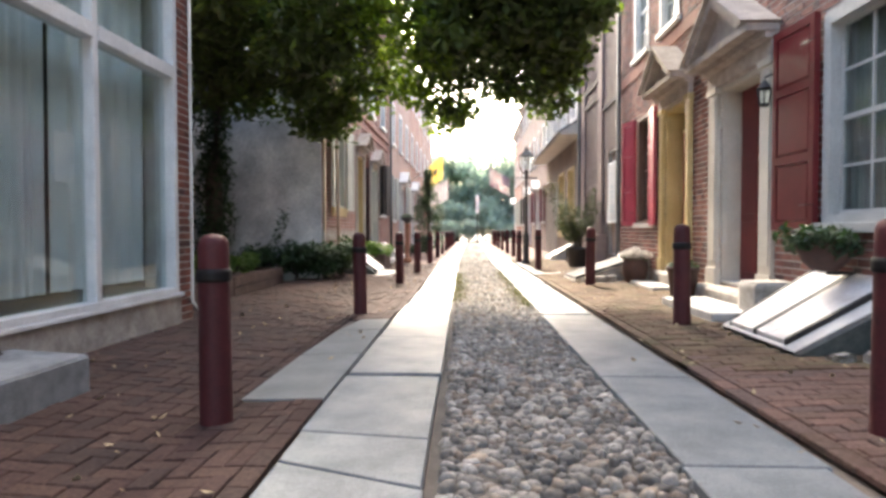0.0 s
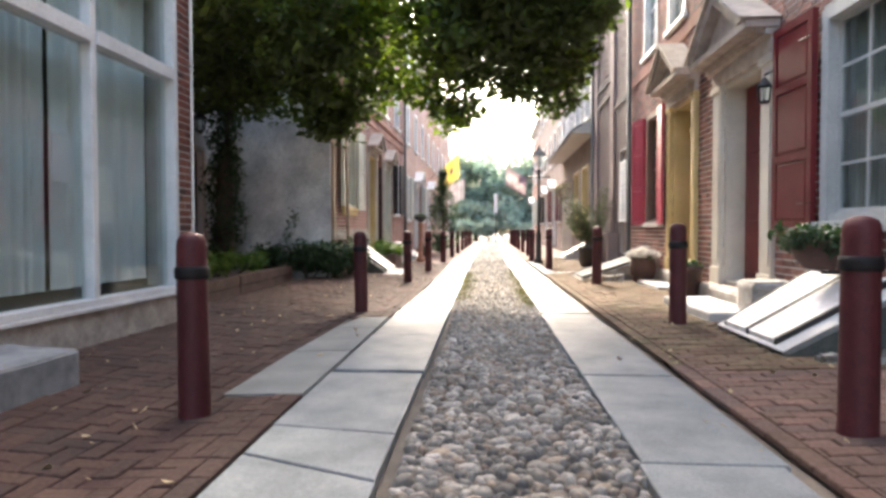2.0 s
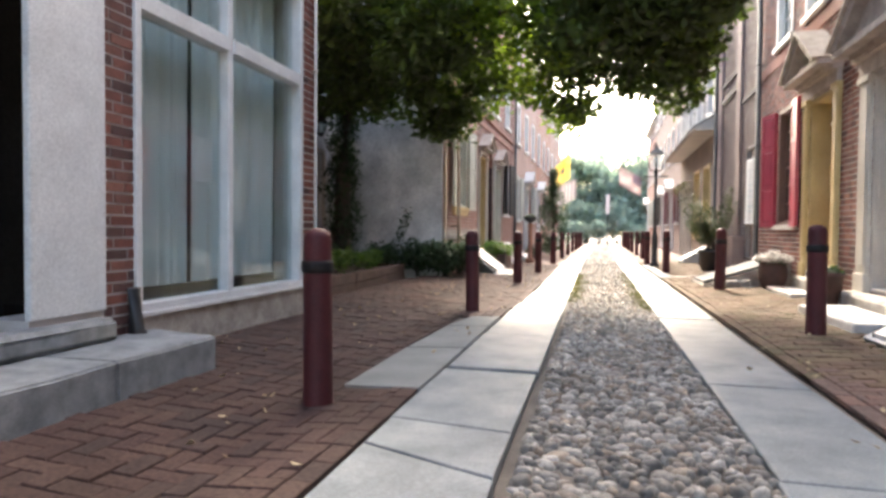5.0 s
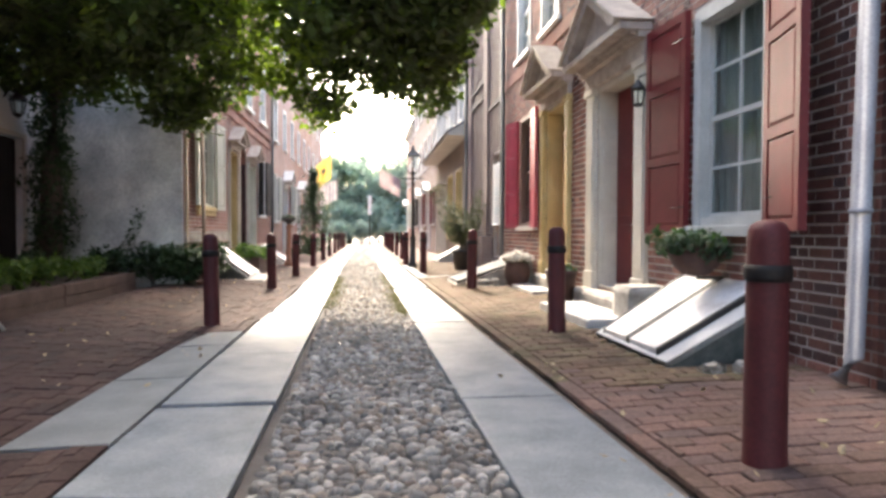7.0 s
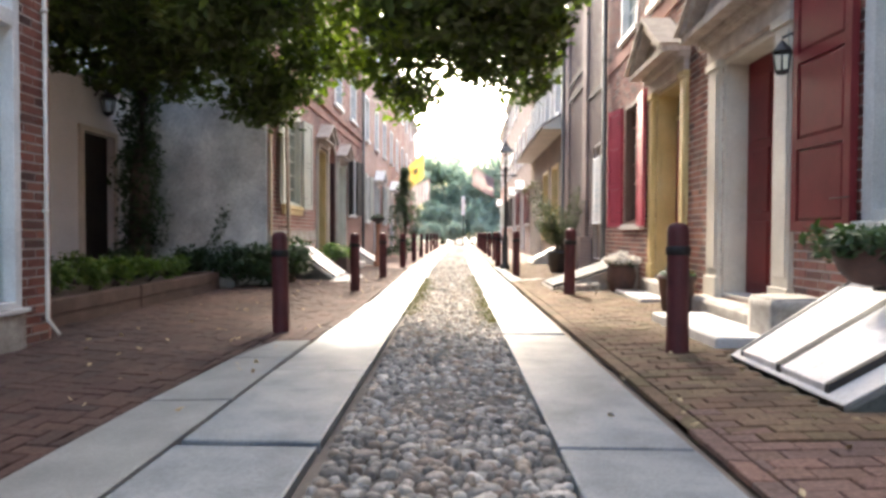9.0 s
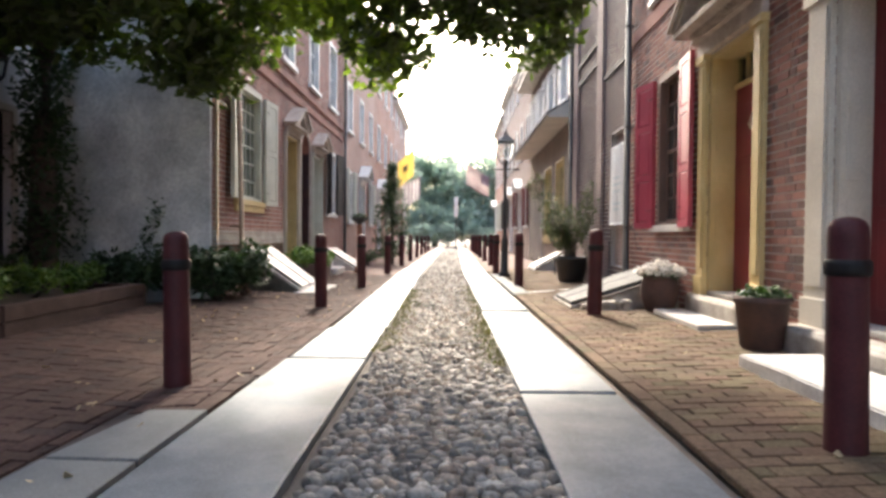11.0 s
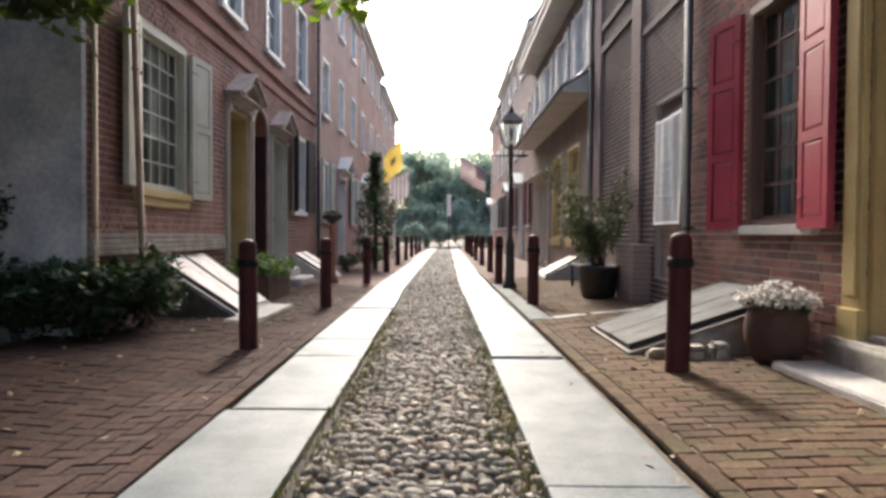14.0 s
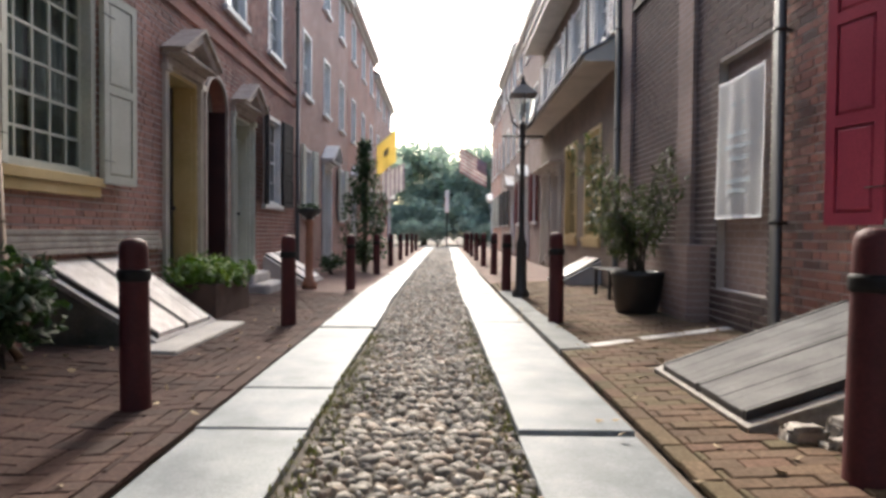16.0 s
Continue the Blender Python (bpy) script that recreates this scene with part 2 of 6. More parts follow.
M_brownpipe = surface("brownish_tan_paint", (0.24, 0.17, 0.12), (0.34, 0.25, 0.18), 0.7, 4, 80, 0.2)
M_hood = surface("weathered_buff_paint", (0.33, 0.275, 0.235), (0.50, 0.43, 0.38), 0.7, 6, 60, 0.3)
# Maroon paint darkened: the shade inside the arched passage is in the colour.
M_passage = surface("maroon_door_with_shade", (0.035, 0.012, 0.013), (0.06, 0.02, 0.02), 0.6, 3, 60, 0.2)
M_brown = surface("brown_paint", (0.12, 0.075, 0.06), (0.18, 0.115, 0.09), 0.5, 3, 80, 0.15)
M_timber = surface("old_timber", (0.07, 0.042, 0.033), (0.135, 0.082, 0.064), 0.85, 4, 60, 0.5)
M_bark = surface("bark", (0.06, 0.05, 0.04), (0.12, 0.10, 0.08), 0.95, 9, 40, 0.9)
M_terracotta = surface("terracotta", (0.30, 0.13, 0.08), (0.40, 0.19, 0.12), 0.8, 5, 60, 0.3)
M_terra_dark = surface("dark_terracotta", (0.06, 0.034, 0.028), (0.11, 0.055, 0.042), 0.8, 5, 60, 0.3)
M_slate = surface("roof_slate", (0.12, 0.12, 0.13), (0.19, 0.19, 0.20), 0.7, 4, 40, 0.4)
M_cloth = surface("banner_cloth", (0.88, 0.90, 0.91), (0.93, 0.95, 0.95), 0.9, 2.5, 120, 0.1)
M_glass = glass("window_glass")
M_glass_green = glass("old_green_glass", (0.80, 0.88, 0.86))
M_leaf = leafy("maple_leaf", [(0.036, 0.052, 0.019), (0.05, 0.078, 0.024), (0.042, 0.064, 0.022), (0.072, 0.112, 0.03)], 0.38, (2.0, 2.1, 0.6))
# Brighter copy of the maple leaf: backlight is put into its colour.
M_leaf_lit = leafy("maple_leaf_painted_lit", [(0.07, 0.11, 0.03), (0.10, 0.15, 0.035), (0.085, 0.13, 0.03)], 0.62, (2.4, 2.4, 0.7))
M_shrub = leafy("shrub_leaf", [(0.022, 0.05, 0.022), (0.04, 0.08, 0.03), (0.03, 0.065, 0.03)], 0.2)
M_herb = leafy("bedding_leaf", [(0.06, 0.13, 0.03), (0.09, 0.18, 0.035), (0.14, 0.22, 0.05)], 0.3)
# Pale blue-green: the distance haze is put into the leaf colour.
M_fartree_haze = leafy("far_leaf_hazed", [(0.29, 0.36, 0.325), (0.34, 0.41, 0.365), (0.38, 0.45, 0.395)], 0.6, (1.25, 1.3, 1.1))
M_olive = leafy("olive_leaf", [(0.045, 0.06, 0.025), (0.065, 0.085, 0.03), (0.035, 0.05, 0.022)], 0.3, (1.4, 1.4, 0.6))
M_moss = leafy("moss_blade", [(0.085, 0.095, 0.03), (0.12, 0.125, 0.04), (0.10, 0.085, 0.04)], 0.3, (1.3, 1.3, 0.6))
M_bloom = surface("white_petals", (0.66, 0.62, 0.56), (0.82, 0.79, 0.74), 0.8, 9, 60, 0.3)


# ---- building blocks ----
def part(name, bm, material, parent=None, label=""):
    mesh = bpy.data.meshes.new(name)
    bm.to_mesh(mesh)
    bm.free()
    mesh.materials.append(material)
    ob = new(name, mesh)
    ob.parent = parent
    if label:
        ob["label"] = label
    return ob


def block(bm, x0, x1, y0, y1, z0, z1, bevel=0.0):
    x0, x1, y0, y1, z0, z1 = min(x0, x1), max(x0, x1), min(y0, y1), max(y0, y1), min(z0, z1), max(z0, z1)
    vs = [bm.verts.new(c) for c in ((x0, y0, z0), (x1, y0, z0), (x1, y1, z0), (x0, y1, z0), (x0, y0, z1), (x1, y0, z1), (x1, y1, z1), (x0, y1, z1))]
    fs = [bm.faces.new([vs[k] for k in q]) for q in ((3, 2, 1, 0), (4, 5, 6, 7), (0, 1, 5, 4), (1, 2, 6, 5), (2, 3, 7, 6), (3, 0, 4, 7))]
    if bevel:
        bmesh.ops.bevel(bm, geom=list({e for f in fs for e in f.edges}), offset=bevel, segments=2, affect="EDGES", profile=0.6)
    return vs


def boxes(*specs, bevel=0.0):
    bm = bmesh.new()
    for s in specs:
        block(bm, *s, bevel=bevel)
    return bm


def prism(bm, outline, axis, a, b):
    """Extrudes a closed outline of (u, v) pairs along an axis from a to b."""
    place = {"x": lambda u, v, w: (w, u, v), "y": lambda u, v, w: (u, w, v), "z": lambda u, v, w: (u, v, w)}[axis]
    lo, hi = [bm.verts.new(place(u, v, a)) for u, v in outline], [bm.verts.new(place(u, v, b)) for u, v in outline]
    bm.faces.new(lo[::-1]), bm.faces.new(hi)
    n = len(outline)
    for k in range(n):
        bm.faces.new((lo[k], lo[(k + 1) % n], hi[(k + 1) % n], hi[k]))
    bmesh.ops.recalc_face_normals(bm, faces=bm.faces)


def lathe(profile, centre=(0, 0, 0), sides=24, bm=None):
    """Turns a list of (radius, height) round a vertical axis."""
    bm = bm or bmesh.new()
    rings = []
    for r, z in profile:
        rings.append([bm.verts.new((centre[0] + r * math.cos(2 * math.pi * k / sides), centre[1] + r * math.sin(2 * math.pi * k / sides), centre[2] + z)) for k in range(sides)])
    for lo, hi in zip(rings, rings[1:]):
        for k in range(sides):
            f = bm.faces.new((lo[k], lo[(k + 1) % sides], hi[(k + 1) % sides], hi[k]))
            f.smooth = True
    bm.faces.new(rings[0][::-1]), bm.faces.new(rings[-1])
    return bm


def tube(points, radii, sides=10, bm=None):
    """A bent round bar through points."""
    bm = bm or bmesh.new()
    rings, points = [], [Vector(p) for p in points]
    for k, p in enumerate(points):
        way = (points[min(k + 1, len(points) - 1)] - points[max(k - 1, 0)]).normalized()
        side = way.orthogonal().normalized() if abs(way.z) > 0.99 else way.cross(Vector((0, 0, 1))).normalized()
        up = side.cross(way).normalized()
        r = radii[k] if isinstance(radii, (list, tuple)) else radii
        rings.append([bm.verts.new(p + r * (math.cos(2 * math.pi * j / sides) * side + math.sin(2 * math.pi * j / sides) * up)) for j in range(sides)])
    for lo, hi in zip(rings, rings[1:]):
        for j in range(sides):
            f = bm.faces.new((lo[j], lo[(j + 1) % sides], hi[(j + 1) % sides], hi[j]))
            f.smooth = True
    bm.faces.new(rings[0][::-1]), bm.faces.new(rings[-1])
    bmesh.ops.recalc_face_normals(bm, faces=bm.faces)
    return bm


def empty(name, at=(0, 0, 0), **tags):
    ob = new(name)
    ob.location = at
    return tagged(ob, **tags)


def gz(x):
    """Height of the ground."""
    return float(np.interp(x, (-9, -2.9, -1.35, -0.8, 0.95, 2.1, 3.3, 9), (0.06, 0.06, -0.03, 0.0, 0.0, 0.05, 0.08, 0.08)))


class Wall:
    """A house front along y. X: its face; out: the way it looks (+1 or -1 in x)."""

    def __init__(self, X, out, y0, y1, z1):
        self.X, self.out, self.y0, self.y1, self.z1, self.holes = X, out, y0, y1, z1, []

    def x(self, d):
        return self.X + self.out * d

    def box(self, bm, y0, y1, z0, z1, d0, d1, bevel=0.0):
        block(bm, self.x(d0), self.x(d1), y0, y1, z0, z1, bevel)

    def bar(self, *specs, bevel=0.0):
        bm = bmesh.new()
        for s in specs:
            self.box(bm, *s, bevel=bevel)
        return bm

    def hole(self, y0, y1, z0, z1):
        self.holes.append((y0, y1, z0, z1))

    def open_at(self, y, z):
        return any(a < y < b and c < z < d for a, b, c, d in self.holes)

    def build(self, house, material, label, thick=0.32, z0=-0.2):
        bm = bmesh.new()
        ys = sorted({self.y0, self.y1, *(v for h in self.holes for v in h[:2])})
        zs = sorted({z0, self.z1, *(v for h in self.holes for v in h[2:])})

        def quad(*pts):
            bm.faces.new([bm.verts.new((self.x(d), y, z)) for y, z, d in pts])

        solid = lambda i, k: 0 <= i < len(ys) - 1 and 0 <= k < len(zs) - 1 and not self.open_at((ys[i] + ys[i + 1]) / 2, (zs[k] + zs[k + 1]) / 2)
        for i in range(len(ys) - 1):
            for k in range(len(zs) - 1):
                a, b, c, d = ys[i], ys[i + 1], zs[k], zs[k + 1]
                if not solid(i, k):
                    continue
                quad((a, c, 0), (b, c, 0), (b, d, 0), (a, d, 0))
                quad((a, c, -thick), (a, d, -thick), (b, d, -thick), (b, c, -thick))
                for near, p, q in ((solid(i - 1, k), (a, c), (a, d)), (solid(i + 1, k), (b, c), (b, d)), (solid(i, k - 1), (a, c), (b, c)), (solid(i, k + 1), (a, d), (b, d))):
                    if not near:
                        quad((*p, 0), (*q, 0), (*q, -thick), (*p, -thick))
        bmesh.ops.remove_doubles(bm, verts=bm.verts, dist=0.0005)
        bmesh.ops.recalc_face_normals(bm, faces=bm.faces)
        return part("wall", bm, material, house, label)


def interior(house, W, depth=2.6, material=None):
    """A room behind the front, painted dark for its dimness, closed on five sides."""
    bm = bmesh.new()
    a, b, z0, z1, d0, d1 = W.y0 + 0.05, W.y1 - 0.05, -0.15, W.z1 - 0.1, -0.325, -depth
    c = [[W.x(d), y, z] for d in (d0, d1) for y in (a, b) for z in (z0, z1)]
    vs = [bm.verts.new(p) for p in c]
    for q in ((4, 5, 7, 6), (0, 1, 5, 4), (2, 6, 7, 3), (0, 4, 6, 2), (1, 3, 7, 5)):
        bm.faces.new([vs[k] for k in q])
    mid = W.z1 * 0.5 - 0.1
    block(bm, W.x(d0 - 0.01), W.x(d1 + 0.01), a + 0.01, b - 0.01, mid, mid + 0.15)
    return part("room", bm, material or M_dim, house, "room behind the windows, painted dark for the dimness indoors")


def window(house, W, y0, y1, z0, z1, cols=3, rows=4, frame=M_white, sill=M_white, meet=True, label="", inset=0.09, pane_mat=None, casing=0.075, curtain=None):
    """A sash window: frame, glazing bars, one pane for each light, sill."""
    W.hole(y0, y1, z0, z1)
    c = casing
    win = part("window", W.bar((y0 + c, y1 - c, z1 - c, z1, -inset, 0.022)), frame, house, label)
    for spec in ((y0, y0 + c, z0, z1, -inset, 0.022), (y1 - c, y1, z0, z1, -inset, 0.022), (y0 + c, y1 - c, z0, z0 + c * 0.7, -inset, 0.01)):
        part("frame_bar", W.bar(spec), frame, win)
    a, b, lo, hi = y0 + c, y1 - c, z0 + c * 0.7, z1 - c
    bm = bmesh.new()
    bw = 0.012
    s = 0.035
    for y in (a, b - s):
        W.box(bm, y, y + s, lo, hi, -inset - 0.02, -inset + 0.015)
    for z in (lo, hi - s):
        W.box(bm, a + s, b - s, z, z + s, -inset - 0.02, -inset + 0.013)
    if meet:
        m = (lo + hi) / 2
        W.box(bm, a + s, b - s, m - 0.022, m + 0.022, -inset - 0.02, -inset + 0.018)
    for k in range(1, cols):
        y = a + (b - a) * k / cols
        W.box(bm, y - bw, y + bw, lo + s, hi - s, -inset - 0.015, -inset + 0.008)
    for k in range(1, rows):
        z = lo + (hi - lo) * k / rows
        if not (meet and abs(z - (lo + hi) / 2) < 0.04):
            W.box(bm, a + s, b - s, z - bw, z + bw, -inset - 0.015, -inset + 0.007)
    part("sash", bm, frame, win)
    for i in range(cols):
        for k in range(rows):
            ya, yb, za, zb = a + (b - a) * i / cols, a + (b - a) * (i + 1) / cols, lo + (hi - lo) * k / rows, lo + (hi - lo) * (k + 1) / rows
            p = part("pane", W.bar((ya + 0.003, yb - 0.003, za + 0.003, zb - 0.003, -inset - 0.007, -inset - 0.003)), pane_mat or M_glass, win)
            p.visible_shadow = False
    if sill:
        more = 0.2 if sill is M_stone else 0.07
        if sill is M_yellow:
            part("sill_apron", W.bar((y0 - 0.04, y1 + 0.04, z0 - 0.19, z0 - 0.093, 0.0, 0.05), bevel=0.008), sill, win)
        part("sill", W.bar((y0 - more, y1 + more, z0 - 0.09, z0 - 0.002, -0.08, 0.075), bevel=0.008), sill, win)
    if curtain:
        bm = bmesh.new()
        n = 40
        for ya, yb in curtain:
            top, bot = [], []
            for k in range(n + 1):
                y = ya + (yb - ya) * k / n
                d = -inset - 0.10 - 0.018 * math.sin(k * 1.7) - 0.008 * math.sin(k * 0.61)
                top.append(bm.verts.new((W.x(d), y, hi))), bot.append(bm.verts.new((W.x(d - 0.01), y, lo + 0.02)))
            for k in range(n):
                bm.faces.new((bot[k], bot[k + 1], top[k + 1], top[k])).smooth = True
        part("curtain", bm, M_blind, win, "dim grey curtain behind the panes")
    return win


def shutter(house, W, hinge, side, width, z0, z1, swing, paint, panels=(0.30, 0.36, 0.34), base=0.03):
    """A panelled shutter hinged at y = hinge that folds back along side (+1 or -1) and stands off by swing degrees."""
    a = radians(swing)
    u = Vector((W.out * math.sin(a), side * math.cos(a), 0))
    n = Vector((W.out * math.cos(a), -side * math.sin(a), 0))
    o = Vector((W.x(base), hinge, 0))
    bm = bmesh.new()

    def slab(p0, p1, q0, q1, t0, t1):
        vs = [bm.verts.new(o + u * p + n * t + Vector((0, 0, q))) for t in (t0, t1) for p, q in ((p0, q0), (p1, q0), (p1, q1), (p0, q1))]
        for q in ((3, 2, 1, 0), (4, 5, 6, 7), (0, 1, 5, 4), (1, 2, 6, 5), (2, 3, 7, 6), (3, 0, 4, 7)):
            bm.faces.new([vs[k] for k in q])

    st, rail, height = 0.075, 0.085, z1 - z0
    z, total, cuts = z0 + rail, height - rail * (len(panels) + 1), []
    for share in panels[::-1]:
        cuts.append((z, z + total * share / sum(panels)))
        z = cuts[-1][1] + rail
    ps, zs = (0, st, width - st, width), sorted({z0, z1, *(v for c in cuts for v in c)})
    for k in range(len(zs) - 1):
        hollow = any(abs(zs[k] - c[0]) < 1e-6 for c in cuts)
        for i in range(3):
            if not (hollow and i == 1):
                slab(ps[i], ps[i + 1], zs[k], zs[k + 1], 0, 0.058)
    bmesh.ops.remove_doubles(bm, verts=bm.verts, dist=0.0005)
    bm.verts.index_update()
    twin = {}
    for f in bm.faces:
        twin.setdefault(tuple(sorted(v.index for v in f.verts)), []).append(f)
    bmesh.ops.delete(bm, geom=[f for fs in twin.values() if len(fs) > 1 for f in fs], context="FACES_ONLY")
    bmesh.ops.recalc_face_normals(bm, faces=bm.faces)
    sh = part("shutter", bm, paint, house)
    for za, zb in cuts:
        bm = bmesh.new()
        slab(st, width - st, za, zb, 0.002, 0.008)
        face = max((f for f in bm.faces), key=lambda f: f.calc_center_median().dot(n))
        bmesh.ops.inset_region(bm, faces=[face], thickness=0.024, depth=0.0)
        bmesh.ops.translate(bm, vec=n * 0.012, verts=list(face.verts))
        bmesh.ops.inset_region(bm, faces=[face], thickness=0.006, depth=0.0)
        bmesh.ops.translate(bm, vec=n * 0.020, verts=list(face.verts))
        bmesh.ops.inset_region(bm, faces=[face], thickness=0.03, depth=0.0)
        bmesh.ops.translate(bm, vec=n * 0.014, verts=list(face.verts))
        bmesh.ops.recalc_face_normals(bm, faces=bm.faces)
        part("panel", bm, paint, sh)
    for z in (z0 + 0.12 * height, z1 - 0.12 * height):
        vs = [o + u * p + n * 0.0585 + Vector((0, 0, z)) for p in (-0.01, width * 0.3)]
        part("strap_hinge", tube(vs, 0.005, 6), M_black, sh, "black iron strap hinge")
    return sh


def doorway(house, W, y0, y1, z0, z1, depth, leaf, casing, cw=0.2, transom=0.0, entab=0.3, pediment=0.0, hood=0.32, label="", panels=3, jamb=None, top=None, over=0.1):
    """A panelled door set back in a lined opening, with casing, entablature and pediment."""
    W.hole(y0, y1, z0 - 0.02, z1)
    top = top or casing
    door = part("door", W.bar((y0 + 0.06, y1 - 0.06, z0, z1 - transom - 0.05, -depth - 0.05, -depth)), leaf, house, label)
    h0, h1, w = z0 + 0.12, z1 - transom - 0.15, (y1 - y0 - 0.12)
    for i in range(2):
        for k in range(panels):
            ya = y0 + 0.06 + w * (0.09 + 0.46 * i)
            za, zb = h0 + (h1 - h0) * k / panels, h0 + (h1 - h0) * (k + 1) / panels - 0.1
            part("door_panel", W.bar((ya, ya + w * 0.36, za, zb, -depth, -depth + 0.016), bevel=0.01), leaf, door)
    knob_y = y0 + 0.17 if W.out < 0 else y1 - 0.17
    bm = lathe([(0.012, 0), (0.012, 0.03), (0.03, 0.04), (0.033, 0.055), (0.02, 0.07)], sides=14)
    bmesh.ops.transform(bm, matrix=Matrix.Translation((W.x(-depth), knob_y, z0 + 0.95)) @ Matrix.Rotation(W.out * radians(90), 4, "Y"), verts=bm.verts)
    part("door_knob", bm, M_black, door, "dark metal knob")
    for spec in ((y0, y0 + 0.06, z0, z1, -depth - 0.06, 0.0), (y1 - 0.06, y1, z0, z1, -depth - 0.06, 0.0), (y0 + 0.06, y1 - 0.06, z1 - 0.05, z1, -depth - 0.06, 0.0)):
        part("jamb", W.bar(spec), jamb or casing, door)
    part("threshold", W.bar((y0 + 0.06, y1 - 0.06, z0 - 0.02, z0, -depth - 0.06, 0.01)), M_stone, door)
    for za, zb in ((z0 + 0.15, z0 + 0.9), (z0 + 1.05, z1 - 0.75), (z1 - 0.62, z1 - 0.15)):
        for y, sg in ((y0 + 0.06, 1), (y1 - 0.06, -1)):
            if zb > za + 0.1:
                part("jamb_panel", W.bar((y, y + sg * 0.012, za, zb, -depth + 0.05, -0.05), bevel=0.005), jamb or casing, door)
    if transom:
        t0 = z1 - transom - 0.05
        bm = W.bar((y0 + 0.06, y1 - 0.06, t0, t0 + 0.05, -depth - 0.05, -depth + 0.03))
        n = 4
        for k in range(1, n):
            y = y0 + 0.06 + (y1 - y0 - 0.12) * k / n
            W.box(bm, y - 0.012, y + 0.012, t0 + 0.05, z1 - 0.05, -depth - 0.03, -depth + 0.01)
        part("transom_bar", bm, casing, door)
        p = part("transom_pane", W.bar((y0 + 0.065, y1 - 0.065, t0 + 0.055, z1 - 0.055, -depth - 0.02, -depth - 0.014)), M_glass, door)
        p.visible_shadow = False
    for a, b in ((y0 - cw, y0), (y1, y1 + cw)):
        bm = W.bar((a, b, z0 - 0.1, z1 + 0.02, 0.0, 0.05), bevel=0.006)
        W.box(bm, a + 0.035, b - 0.035, z0 + 0.25, z1 - 0.12, 0.05, 0.066, 0.006)
        W.box(bm, a - 0.015, b + 0.015, z0 - 0.1, z0 + 0.16, 0.0, 0.075, 0.006)
        W.box(bm, a - 0.02, b + 0.02, z1 - 0.06, z1 + 0.02, 0.0, 0.085, 0.006)
        part("pilaster", bm, casing, door)
    zt = z1 + 0.02
    if entab:
        part("frieze", W.bar((y0 - cw, y1 + cw, zt, zt + entab * 0.55, 0.0, 0.07), bevel=0.006), top, door)
        part("bed_mould", W.bar((y0 - cw - 0.03, y1 + cw + 0.03, zt + entab * 0.55, zt + entab * 0.75, 0.0, hood * 0.42), bevel=0.006), top, door)
        part("door_cornice", W.bar((y0 - cw - over + 0.01, y1 + cw + over - 0.01, zt + entab * 0.75, zt + entab, 0.0, hood), bevel=0.01), top, door)
        teeth = int((y1 - y0 + 2 * cw) / 0.09)
        for k in range(teeth if hood > 0.31 else 0):
            y = y0 - cw + 0.02 + 0.09 * k
            part("dentil", W.bar((y, y + 0.045, zt + entab * 0.75 - 0.04, zt + entab * 0.75 - 0.001, hood * 0.42, hood * 0.62)), top, door)
        zt += entab
    if pediment:
        a, b, m = y0 - cw - over, y1 + cw + over, (y0 + y1) / 2
        bm = bmesh.new()
        prism(bm, [(a + 0.12, zt), (b - 0.12, zt), (m, zt + pediment - 0.1)], "x", W.x(0.001), W.x(hood - 0.12))
        part("tympanum", bm, top, door)
        for end in (a, b):
            bm = bmesh.new()
            s = 1 if end == a else -1
            prism(bm, [(end, zt), (m, zt + pediment), (m, zt + pediment - 0.13), (end + s * 0.22, zt)], "x", W.x(0.0), W.x(hood + 0.02))
            prism(bm, [(end - s * 0.03, zt + 0.012), (m, zt + pediment + 0.05), (m, zt + pediment + 0.002), (end, zt + 0.002)], "x", W.x(0.0), W.x(hood + 0.07))
            part("raking_cornice", bm, top, door)
    return door


def shell(house, W, material, wall_label, eave=0.25, cornice=M_cream, depth=6.0, rise=1.6):
    wall = W.build(house, material, wall_label)
    bm = bmesh.new()
    W.box(bm, W.y0, W.y1, -0.2, W.z1, -depth, -depth + 0.3)
    part("back_wall", bm, material, house)
    for name, a, b in (("party_wall", W.y0, W.y0 + 0.03), ("party_wall", W.y1 - 0.03, W.y1)):
        part(name, W.bar((a, b, -0.2, W.z1, -depth + 0.3, -0.325)), material, house)
    xs = [W.x(eave), W.x(-depth / 2), W.x(-depth)]
    bm = bmesh.new()
    prism(bm, [(xs[0], W.z1 + 0.02), (xs[1], W.z1 + rise), (xs[2], W.z1 + 0.02), (xs[2], W.z1 - 0.06), (xs[1], W.z1 + rise - 0.1), (xs[0], W.z1 - 0.06)], "y", W.y0, W.y1)
    part("roof", bm, M_slate, house)
    part("attic_floor", W.bar((W.y0 + 0.035, W.y1 - 0.035, W.z1 - 0.08, W.z1 - 0.06, -depth + 0.31, -0.33)), M_dim, house)
    if cornice:
        bm = W.bar((W.y0 + 0.01, W.y1 - 0.01, W.z1 - 0.34, W.z1 - 0.2, 0.0, eave * 0.35), (W.y0 + 0.01, W.y1 - 0.01, W.z1 - 0.2, W.z1 - 0.065, 0.0, eave * 0.95))
        part("cornice", bm, cornice, house)
    return wall


def belt(house, W, z, height=0.16, proud=0.03, material=None):
    part("belt_course", W.bar((W.y0, W.y1, z, z + height, 0, proud)), material, house)


